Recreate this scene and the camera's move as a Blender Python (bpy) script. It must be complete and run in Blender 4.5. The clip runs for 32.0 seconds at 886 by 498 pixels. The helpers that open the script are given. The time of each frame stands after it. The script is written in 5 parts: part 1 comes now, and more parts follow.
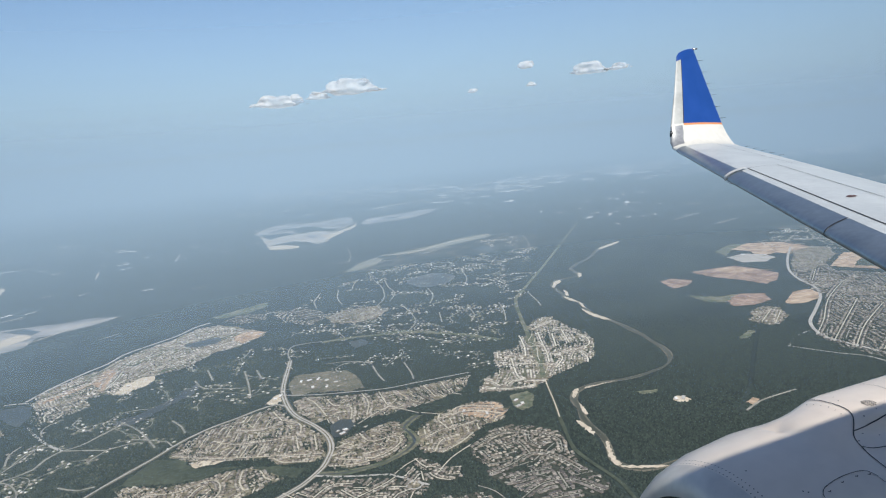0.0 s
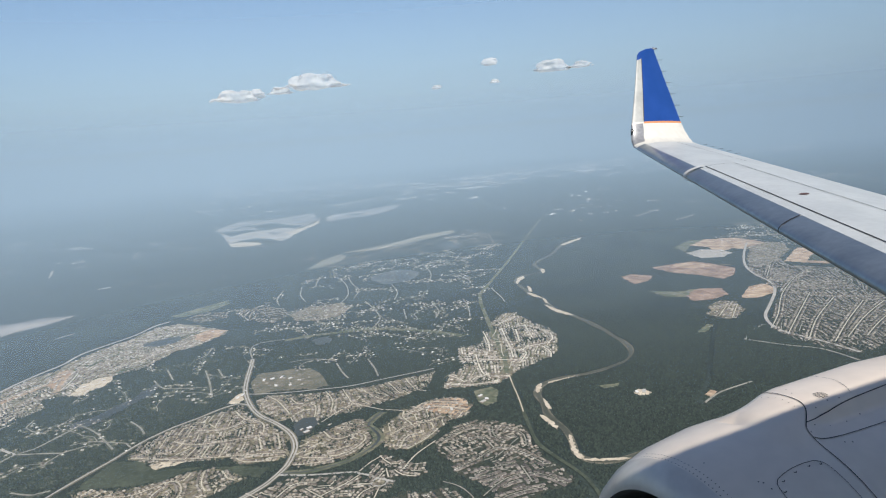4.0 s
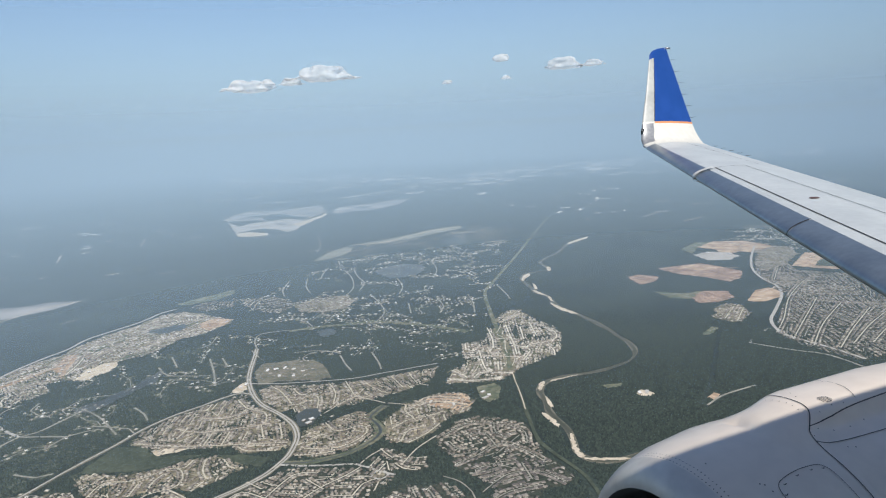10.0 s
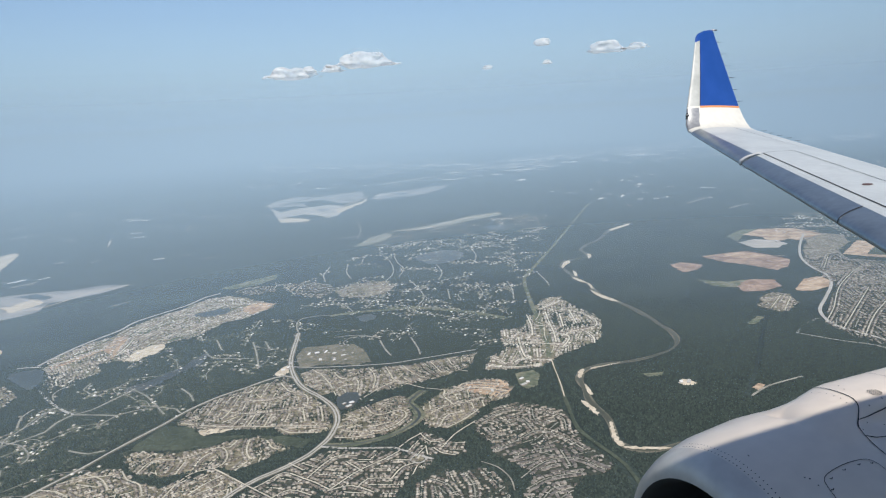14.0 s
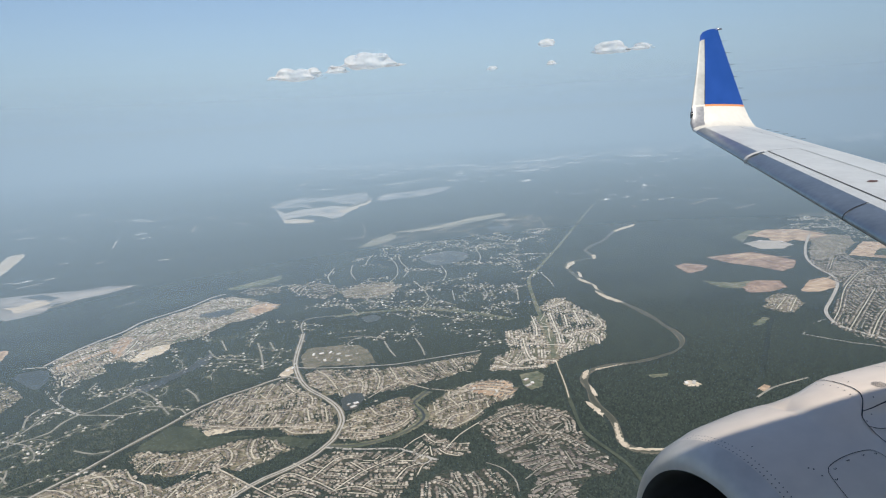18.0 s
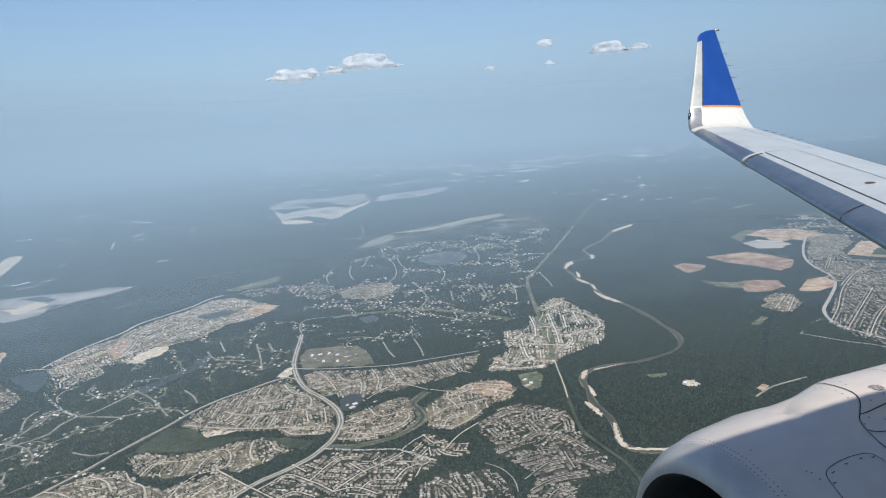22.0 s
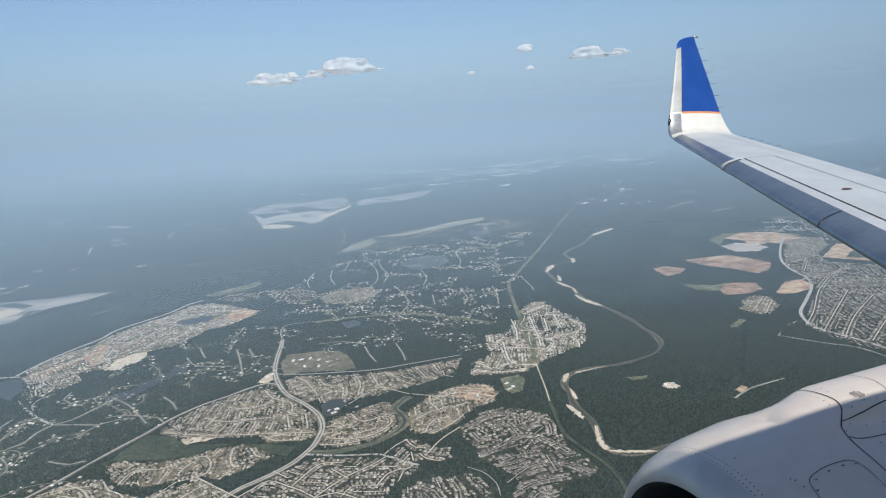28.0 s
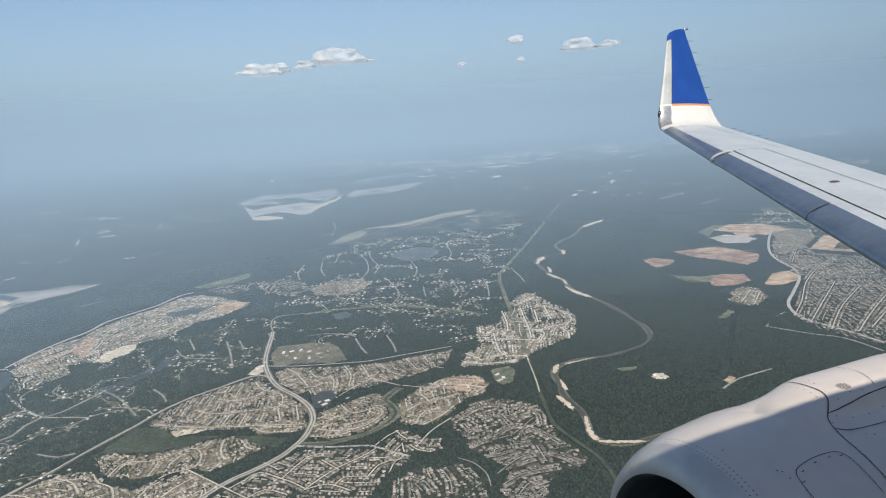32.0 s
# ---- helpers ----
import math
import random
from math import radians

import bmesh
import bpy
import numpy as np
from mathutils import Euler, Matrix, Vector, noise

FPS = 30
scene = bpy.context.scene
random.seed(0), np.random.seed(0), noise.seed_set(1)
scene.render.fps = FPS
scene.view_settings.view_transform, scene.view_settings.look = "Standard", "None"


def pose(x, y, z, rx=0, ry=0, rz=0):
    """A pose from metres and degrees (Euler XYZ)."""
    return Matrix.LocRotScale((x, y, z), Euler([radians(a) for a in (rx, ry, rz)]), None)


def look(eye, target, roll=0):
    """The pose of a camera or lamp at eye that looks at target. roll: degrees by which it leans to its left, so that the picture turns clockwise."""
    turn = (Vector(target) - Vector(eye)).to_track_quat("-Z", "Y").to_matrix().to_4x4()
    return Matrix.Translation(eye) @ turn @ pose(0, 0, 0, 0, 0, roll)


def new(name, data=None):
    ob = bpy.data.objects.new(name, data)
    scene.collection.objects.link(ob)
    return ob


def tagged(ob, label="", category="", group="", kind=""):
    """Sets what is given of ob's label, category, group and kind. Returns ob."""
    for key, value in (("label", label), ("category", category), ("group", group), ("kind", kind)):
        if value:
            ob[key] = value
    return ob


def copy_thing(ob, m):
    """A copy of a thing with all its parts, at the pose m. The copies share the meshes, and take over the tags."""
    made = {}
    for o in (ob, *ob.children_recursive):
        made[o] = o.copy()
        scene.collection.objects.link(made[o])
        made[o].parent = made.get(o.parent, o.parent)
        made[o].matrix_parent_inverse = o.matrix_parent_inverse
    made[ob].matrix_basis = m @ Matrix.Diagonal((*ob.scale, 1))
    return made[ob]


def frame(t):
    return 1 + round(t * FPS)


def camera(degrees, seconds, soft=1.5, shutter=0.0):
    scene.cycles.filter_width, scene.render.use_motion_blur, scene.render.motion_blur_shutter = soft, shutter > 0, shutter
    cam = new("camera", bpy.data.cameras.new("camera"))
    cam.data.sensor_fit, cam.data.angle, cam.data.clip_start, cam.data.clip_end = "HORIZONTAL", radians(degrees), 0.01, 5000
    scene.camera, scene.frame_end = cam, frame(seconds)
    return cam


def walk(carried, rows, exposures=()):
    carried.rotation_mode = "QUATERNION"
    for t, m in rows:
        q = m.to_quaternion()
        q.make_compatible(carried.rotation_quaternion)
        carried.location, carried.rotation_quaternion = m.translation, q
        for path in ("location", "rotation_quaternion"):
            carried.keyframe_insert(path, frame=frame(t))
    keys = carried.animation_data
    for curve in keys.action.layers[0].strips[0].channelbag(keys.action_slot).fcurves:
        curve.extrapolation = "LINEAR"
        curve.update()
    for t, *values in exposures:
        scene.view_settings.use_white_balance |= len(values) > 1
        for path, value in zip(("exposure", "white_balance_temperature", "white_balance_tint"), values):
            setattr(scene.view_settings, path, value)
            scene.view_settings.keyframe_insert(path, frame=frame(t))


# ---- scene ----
import itertools
cam = camera(65.9, 32.0, soft=1.15)
# A passenger sits by the window and turns the camera a little by hand.
ROWS = [
    (0, pose(0.014, 0.020, 260.001, 80.63, 4.85, -19.88)),
    (0.5, pose(0.018, 0.013, 259.991, 79.80, 4.80, -19.92)),
    (1, pose(0.039, 0.003, 259.976, 80.50, 4.99, -20.85)),
    (1.5, pose(0.048, 0.016, 259.980, 81.35, 4.71, -22.40)),
    (2, pose(0.037, 0.028, 259.990, 80.81, 3.83, -23.24)),
    (2.5, pose(0.036, 0.035, 259.995, 80.75, 4.16, -23.60)),
    (3, pose(0.032, 0.026, 259.996, 80.26, 4.41, -23.45)),
    (3.5, pose(0.022, 0.029, 260.007, 79.87, 4.24, -23.12)),
    (4, pose(0.015, 0.019, 260.010, 80.10, 4.50, -22.87)),
    (4.5, pose(-0.008, 0.029, 260.035, 79.55, 4.00, -22.65)),
    (6.5, pose(-0.005, 0.010, 260.022, 79.11, 3.48, -21.95)),
    (7, pose(0.004, 0.013, 260.043, 79.14, 3.34, -22.17)),
    (7.5, pose(0.006, 0.000, 260.013, 80.10, 3.85, -22.37)),
    (8, pose(0.004, 0.005, 260.023, 80.53, 3.95, -22.46)),
    (8.5, pose(0.009, 0.014, 260.013, 80.76, 3.76, -22.51)),
    (9, pose(0.005, 0.030, 260.013, 79.55, 2.78, -22.33)),
    (9.5, pose(0.010, 0.028, 260.018, 79.46, 2.73, -22.10)),
    (10, pose(0.009, 0.018, 260.000, 79.75, 3.09, -22.08)),
    (10.5, pose(0.004, 0.021, 260.001, 80.19, 3.30, -22.05)),
    (11, pose(0.001, 0.019, 260.013, 80.22, 3.27, -21.99)),
    (11.5, pose(-0.004, 0.023, 260.020, 79.52, 2.98, -21.69)),
    (12, pose(-0.005, 0.023, 260.010, 79.46, 2.92, -21.26)),
    (12.5, pose(-0.000, 0.020, 260.012, 79.24, 3.41, -20.71)),
    (13, pose(0.009, 0.002, 259.988, 79.20, 3.97, -19.96)),
    (13.5, pose(0.014, -0.012, 259.975, 79.76, 4.56, -19.22)),
    (14, pose(0.009, 0.013, 260.007, 78.79, 3.45, -18.79)),
    (14.5, pose(0.007, -0.017, 259.986, 77.44, 3.26, -18.19)),
    (16.5, pose(-0.011, -0.025, 259.970, 79.43, 3.56, -17.98)),
    (17, pose(-0.007, -0.019, 259.970, 79.11, 3.58, -18.05)),
    (17.5, pose(-0.004, -0.028, 259.953, 79.00, 3.74, -18.29)),
    (18, pose(-0.003, -0.016, 259.954, 78.89, 3.51, -18.42)),
    (18.5, pose(-0.003, -0.012, 259.963, 79.61, 3.78, -18.47)),
    (19, pose(-0.012, -0.012, 259.975, 79.79, 3.87, -18.47)),
    (19.5, pose(-0.000, -0.021, 259.966, 79.23, 3.71, -18.44)),
    (20, pose(0.004, -0.030, 259.963, 78.57, 3.65, -18.55)),
    (20.5, pose(0.004, -0.031, 259.970, 78.76, 3.64, -18.60)),
    (21, pose(0.004, -0.039, 259.974, 79.02, 3.87, -18.52)),
    (21.5, pose(-0.003, -0.038, 259.972, 79.04, 3.79, -18.49)),
    (22, pose(-0.011, -0.026, 259.987, 78.92, 3.64, -18.58)),
    (22.5, pose(-0.010, -0.045, 259.980, 78.82, 3.75, -18.49)),
    (23, pose(-0.016, -0.024, 260.003, 79.06, 3.48, -18.43)),
    (23.5, pose(-0.014, -0.022, 260.003, 78.98, 3.46, -18.40)),
    (24, pose(-0.010, -0.022, 259.997, 78.29, 3.38, -18.63)),
    (24.5, pose(0.000, -0.021, 259.990, 78.50, 3.53, -19.14)),
    (25, pose(-0.001, -0.022, 259.997, 78.20, 3.35, -19.40)),
    (25.5, pose(-0.001, -0.033, 259.992, 78.72, 3.34, -19.44)),
    (26, pose(-0.008, -0.025, 260.002, 79.91, 3.58, -19.48)),
    (26.5, pose(-0.017, -0.001, 260.016, 80.04, 3.49, -19.59)),
    (28.5, pose(-0.025, 0.008, 260.025, 78.91, 3.48, -20.39)),
    (29, pose(-0.029, 0.018, 260.035, 78.77, 3.40, -20.64)),
    (29.5, pose(-0.031, 0.004, 260.045, 78.44, 3.65, -20.68)),
    (30, pose(-0.030, 0.004, 260.035, 78.67, 3.69, -20.78)),
    (30.5, pose(-0.032, 0.009, 260.040, 78.23, 3.48, -20.90)),
    (31, pose(-0.020, 0.011, 260.033, 78.26, 3.57, -20.88)),
    (31.5, pose(-0.018, 0.017, 260.030, 78.23, 3.48, -20.93)),
    (32, pose(-0.011, 0.015, 260.028, 78.42, 3.39, -20.91)),
]
walk(cam, ROWS, [(0, 0.2, 6050, 9), (4, 0.19, 6250, 10), (9, 0.2, 6150, 9.5), (14, 0.22, 6120, 9.6), (18, 0.19, 6350, 10.2), (19, 0.2, 6380, 10.2), (22, 0.17, 5950, 9.5), (26, 0.13, 5850, 9), (29, 0.13, 6100, 9.5), (32, 0.15, 6200, 10)])

# ---- world, sun ----
EYE = 260.0  # height of the window over the land; the land is laid out at one fifth of its size
SUN_EL, SUN_AZ = 42.3, 190.0  # azimuth counted from +y towards +x
world = bpy.data.worlds.new("sky")
scene.world = world
world.use_nodes = True
wn = world.node_tree.nodes
sky = wn.new("ShaderNodeTexSky")
sky.sky_type = "NISHITA"
sky.sun_disc = False
sky.sun_elevation = radians(SUN_EL)
sky.sun_rotation = radians(SUN_AZ)
sky.altitude = 800
sky.air_density, sky.dust_density, sky.ozone_density = 1.0, 1.7, 3.0
world.node_tree.links.new(sky.outputs[0], wn["Background"].inputs[0])
wn["Background"].inputs[1].default_value = 0.096
sun = new("sun", bpy.data.lights.new("sun", "SUN"))
sun.data.energy, sun.data.angle, sun.data.color = 4.3, radians(0.5), (1.0, 0.91, 0.78)
_e, _a = radians(SUN_EL), radians(SUN_AZ)
SUN_DIR = Vector((math.cos(_e) * math.sin(_a), math.cos(_e) * math.cos(_a), math.sin(_e)))
sun.matrix_world = look(SUN_DIR * 100, (0, 0, 0))


# ---- materials ----
def mat(name, base, other=None, scale=1.0, rough=0.85, metal=0.0, bump=0.0, bump_scale=None, island=None, objrand=None, detail=4.0, fine=None):
    m = bpy.data.materials.new(name)
    m.use_nodes = True
    nt = m.node_tree
    n, link = nt.nodes, nt.links.new
    bsdf = n["Principled BSDF"]
    bsdf.inputs["Roughness"].default_value = rough
    bsdf.inputs["Metallic"].default_value = metal
    geo = n.new("ShaderNodeNewGeometry")
    colour = None
    if other is not None:
        tex = n.new("ShaderNodeTexNoise")
        tex.inputs["Scale"].default_value, tex.inputs["Detail"].default_value = scale, detail
        link(geo.outputs["Position"], tex.inputs["Vector"])
        ramp = n.new("ShaderNodeValToRGB")
        ramp.color_ramp.elements[0].position, ramp.color_ramp.elements[1].position = 0.38, 0.62
        ramp.color_ramp.elements[0].color, ramp.color_ramp.elements[1].color = (*base, 1), (*other, 1)
        link(tex.outputs["Fac"], ramp.inputs["Fac"])
        colour = ramp.outputs["Color"]
    if fine is not None:
        tex = n.new("ShaderNodeTexNoise")
        tex.inputs["Scale"].default_value, tex.inputs["Detail"].default_value = fine[0], 3.0
        link(geo.outputs["Position"], tex.inputs["Vector"])
        mix = n.new("ShaderNodeMix")
        mix.data_type, mix.blend_type = "RGBA", "MULTIPLY"
        mix.inputs[0].default_value = 1.0
        rng = n.new("ShaderNodeMapRange")
        rng.inputs["From Min"].default_value, rng.inputs["From Max"].default_value = 0.3, 0.7
        rng.inputs["To Min"].default_value, rng.inputs["To Max"].default_value = fine[1], fine[2]
        link(tex.outputs["Fac"], rng.inputs["Value"])
        if colour is None:
            mix.inputs[6].default_value = (*base, 1)
        else:
            link(colour, mix.inputs[6])
        link(rng.outputs["Result"], mix.inputs[7])
        colour = mix.outputs[2]
    pick = island or objrand
    if pick:
        src = geo.outputs["Random Per Island"] if island else n.new("ShaderNodeObjectInfo").outputs["Random"]
        ramp = n.new("ShaderNodeValToRGB")
        ramp.color_ramp.interpolation = "LINEAR"
        for k, c in enumerate(pick):
            pos = k / (len(pick) - 1)
            el = ramp.color_ramp.elements[k] if k < 2 else ramp.color_ramp.elements.new(pos)
            el.position, el.color = pos, (*c, 1)
        for k, c in enumerate(pick):
            el = ramp.color_ramp.elements[k]
            el.position, el.color = k / (len(pick) - 1), (*c, 1)
        link(src, ramp.inputs["Fac"])
        colour = ramp.outputs["Color"]
    if colour is None:
        bsdf.inputs["Base Color"].default_value = (*base, 1)
    else:
        link(colour, bsdf.inputs["Base Color"])
    if bump:
        tex = n.new("ShaderNodeTexNoise")
        tex.inputs["Scale"].default_value, tex.inputs["Detail"].default_value = bump_scale or scale * 4, 3.0
        link(geo.outputs["Position"], tex.inputs["Vector"])
        bp = n.new("ShaderNodeBump")
        bp.inputs["Strength"].default_value = bump
        bp.inputs["Distance"].default_value = 0.6
        link(tex.outputs["Fac"], bp.inputs["Height"])
        link(bp.outputs["Normal"], bsdf.inputs["Normal"])
    return m


WOODS = mat("woods_floor", (0.02, 0.033, 0.03), (0.034, 0.05, 0.043), 0.012, 0.95, bump=0.8, bump_scale=0.3, fine=(0.22, 0.6, 1.35))
LEAVES = mat("tree_crowns", (0.04, 0.06, 0.03), rough=0.95, island=[(0.012, 0.022, 0.02), (0.021, 0.034, 0.03), (0.031, 0.047, 0.039), (0.05, 0.066, 0.052)])
LAWN = mat("built_up_lots", (0.12, 0.114, 0.076), (0.268, 0.237, 0.165), 0.05, 0.95, fine=(0.35, 0.4, 1.5))
GARDENS = mat("tree_gardens", (0.032, 0.047, 0.037), (0.085, 0.098, 0.07), 0.09, 0.95, bump=0.6, bump_scale=0.4, fine=(0.3, 0.5, 1.5))
OLD_LOTS = mat("leafy_lots", (0.034, 0.044, 0.032), (0.066, 0.07, 0.052), 0.05, 0.95, fine=(0.35, 0.45, 1.5))
NEW_LOTS = mat("new_lots", (0.105, 0.115, 0.07), (0.27, 0.235, 0.165), 0.035, 0.95, fine=(0.3, 0.5, 1.5))
EARTH = mat("bare_earth", (0.36, 0.25, 0.165), (0.56, 0.43, 0.3), 0.05, 0.95, fine=(0.14, 0.7, 1.25))
PINK_EARTH = mat("cleared_earth", (0.26, 0.175, 0.13), (0.43, 0.31, 0.23), 0.05, 0.95, fine=(0.14, 0.65, 1.25))
GRASS = mat("meadow", (0.1, 0.12, 0.075), (0.19, 0.185, 0.125), 0.05, 0.95, fine=(0.2, 0.65, 1.3))
SAND = mat("river_sand", (0.55, 0.47, 0.35), (0.68, 0.6, 0.47), 0.1, 0.95, fine=(0.6, 0.8, 1.15))
PALE = mat("pale_spoil", (0.4, 0.375, 0.33), (0.5, 0.465, 0.41), 0.02, 0.9, fine=(0.06, 0.85, 1.1))
STREAK = mat("far_pale_ground", (0.5, 0.48, 0.44), rough=0.9, island=[(0.22, 0.23, 0.2), (0.5, 0.48, 0.44), (0.85, 0.83, 0.78), (0.95, 0.93, 0.9), (0.6, 0.58, 0.53), (0.9, 0.88, 0.84)])
SILT = mat("quarry_silt", (0.2, 0.205, 0.2), (0.42, 0.4, 0.37), 0.018, 0.9, fine=(0.03, 0.8, 1.1))
STUBBLE = mat("dry_pasture", (0.2, 0.205, 0.155), (0.31, 0.3, 0.235), 0.02, 0.95, fine=(0.08, 0.75, 1.2))
WATER = mat("muddy_water", (0.06, 0.066, 0.046), (0.09, 0.09, 0.064), 0.03, 0.6)
LAKE = mat("lake_water", (0.05, 0.057, 0.047), (0.065, 0.072, 0.058), 0.02, 0.38)
PASTURE = mat("open_pasture", (0.05, 0.065, 0.045), (0.075, 0.09, 0.06), 0.03, 0.95, fine=(0.25, 0.7, 1.3))
VERGE = mat("dry_verge", (0.12, 0.12, 0.085), (0.2, 0.18, 0.13), 0.06, 0.95, fine=(0.3, 0.7, 1.3))
SILT_BANK = mat("river_mud", (0.11, 0.11, 0.085), (0.19, 0.175, 0.13), 0.05, 0.95, fine=(0.4, 0.7, 1.3))
ASPHALT = mat("pale_concrete_road", (0.4, 0.38, 0.34), (0.47, 0.45, 0.4), 0.1, 0.9)
STREET = mat("pale_street_concrete", (0.47, 0.43, 0.345), (0.61, 0.56, 0.45), 0.1, 0.9, fine=(0.8, 0.82, 1.12))
NEW_STREET = mat("new_street_concrete", (0.58, 0.535, 0.44), (0.74, 0.69, 0.575), 0.1, 0.9, fine=(0.8, 0.85, 1.1))
DRIVE = mat("driveway_concrete", (0.62, 0.57, 0.49), rough=0.9, island=[(0.34, 0.31, 0.255), (0.6, 0.55, 0.46), (0.86, 0.82, 0.72), (0.5, 0.465, 0.385), (0.9, 0.87, 0.79)])
LANE = mat("worn_lane", (0.22, 0.215, 0.18), (0.36, 0.34, 0.285), 0.1, 0.9)
WALLS = mat("house_walls", (0.5, 0.46, 0.4), rough=0.9, island=[(0.22, 0.165, 0.13), (0.36, 0.3, 0.25), (0.6, 0.56, 0.5), (0.28, 0.22, 0.18)])
ROOFS = mat("shingle_roofs", (0.2, 0.19, 0.18), rough=0.9, island=[(0.1, 0.09, 0.08), (0.2, 0.18, 0.15), (0.3, 0.27, 0.22), (0.5, 0.46, 0.39), (0.24, 0.22, 0.19), (0.16, 0.145, 0.125)])
NEW_ROOFS = mat("new_roofs", (0.5, 0.46, 0.4), rough=0.9, island=[(0.15, 0.135, 0.11), (0.27, 0.24, 0.2), (0.5, 0.46, 0.39), (0.2, 0.18, 0.15), (0.75, 0.7, 0.61), (0.17, 0.155, 0.13)])
ROOF_ONE = mat("shingle_roof", (0.2, 0.19, 0.18), rough=0.9, objrand=[(0.08, 0.075, 0.07), (0.13, 0.12, 0.11), (0.19, 0.175, 0.155), (0.3, 0.275, 0.24)])
WALL_ONE = mat("house_wall", (0.5, 0.46, 0.4), rough=0.9, objrand=[(0.2, 0.155, 0.125), (0.32, 0.27, 0.23), (0.5, 0.46, 0.41), (0.26, 0.2, 0.17)])

HALL_ROOF = mat("flat_roof", (0.7, 0.7, 0.68), rough=0.7, objrand=[(0.5, 0.48, 0.44), (0.66, 0.64, 0.6), (0.8, 0.79, 0.76)])
LOT_ROOFS = mat("lot_roofs", (0.4, 0.38, 0.35), rough=0.9, island=[(0.16, 0.15, 0.13), (0.34, 0.315, 0.275), (0.6, 0.565, 0.5), (0.9, 0.88, 0.82), (0.45, 0.42, 0.37), (0.22, 0.2, 0.18)])

SKIN = mat("pale_grey_wing_paint", (0.49, 0.515, 0.51), (0.55, 0.575, 0.565), 1.3, 0.38, bump=0.02, bump_scale=3.0, fine=(9.0, 0.94, 1.04))
COWL = mat("grey_cowl_paint", (0.75, 0.655, 0.555), (0.8, 0.7, 0.595), 1.1, 0.38, fine=(7.0, 0.95, 1.03))
SLAT = mat("polished_leading_edge", (0.25, 0.29, 0.325), (0.31, 0.35, 0.38), 2.0, 0.33, 0.7, fine=(12.0, 0.9, 1.06))
LIP = mat("inlet_lip_metal", (0.66, 0.58, 0.5), (0.72, 0.64, 0.555), 2.0, 0.36, 0.35, fine=(10.0, 0.92, 1.05))
BLUE = mat("blue_gloss_paint", (0.012, 0.055, 0.245), (0.016, 0.063, 0.275), 2.0, 0.3)
WHITE = mat("white_gloss_paint", (0.62, 0.605, 0.55), (0.66, 0.645, 0.585), 2.0, 0.35, fine=(8.0, 0.95, 1.03))
EDGE = mat("satin_edge_paint", (0.36, 0.37, 0.355), (0.43, 0.44, 0.42), 2.0, 0.4, fine=(8.0, 0.92, 1.05))
FAIRING = mat("fairing_metal", (0.3, 0.305, 0.31), (0.38, 0.385, 0.39), 4.0, 0.34, 0.5, fine=(14.0, 0.85, 1.1))
GLASS = mat("lamp_glass", (0.03, 0.04, 0.045), rough=0.08)
# shade inside the lip is put into this near-black base colour
INLET = mat("inlet_painted_shade", (0.06, 0.06, 0.062), (0.085, 0.085, 0.088), 2.0, 0.5, fine=(10.0, 0.9, 1.05))
ORANGE = mat("orange_stripe_paint", (0.6, 0.25, 0.1), rough=0.4)
DARK = mat("dark_seal", (0.025, 0.025, 0.028), rough=0.8)
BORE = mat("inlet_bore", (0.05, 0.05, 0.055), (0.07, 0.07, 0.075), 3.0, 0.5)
RED = mat("red_brown_mark", (0.11, 0.06, 0.05), rough=0.6)
STEEL = mat("bare_steel", (0.45, 0.45, 0.46), rough=0.35, metal=0.8)

# opacity of the painted haze by height: up to the horizon, then above it
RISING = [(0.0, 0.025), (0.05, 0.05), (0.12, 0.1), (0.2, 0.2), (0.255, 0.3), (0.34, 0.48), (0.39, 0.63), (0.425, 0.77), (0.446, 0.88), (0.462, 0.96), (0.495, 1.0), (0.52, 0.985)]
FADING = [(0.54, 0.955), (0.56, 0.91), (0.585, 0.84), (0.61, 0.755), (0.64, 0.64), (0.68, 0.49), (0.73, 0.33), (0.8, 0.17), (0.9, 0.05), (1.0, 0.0)]


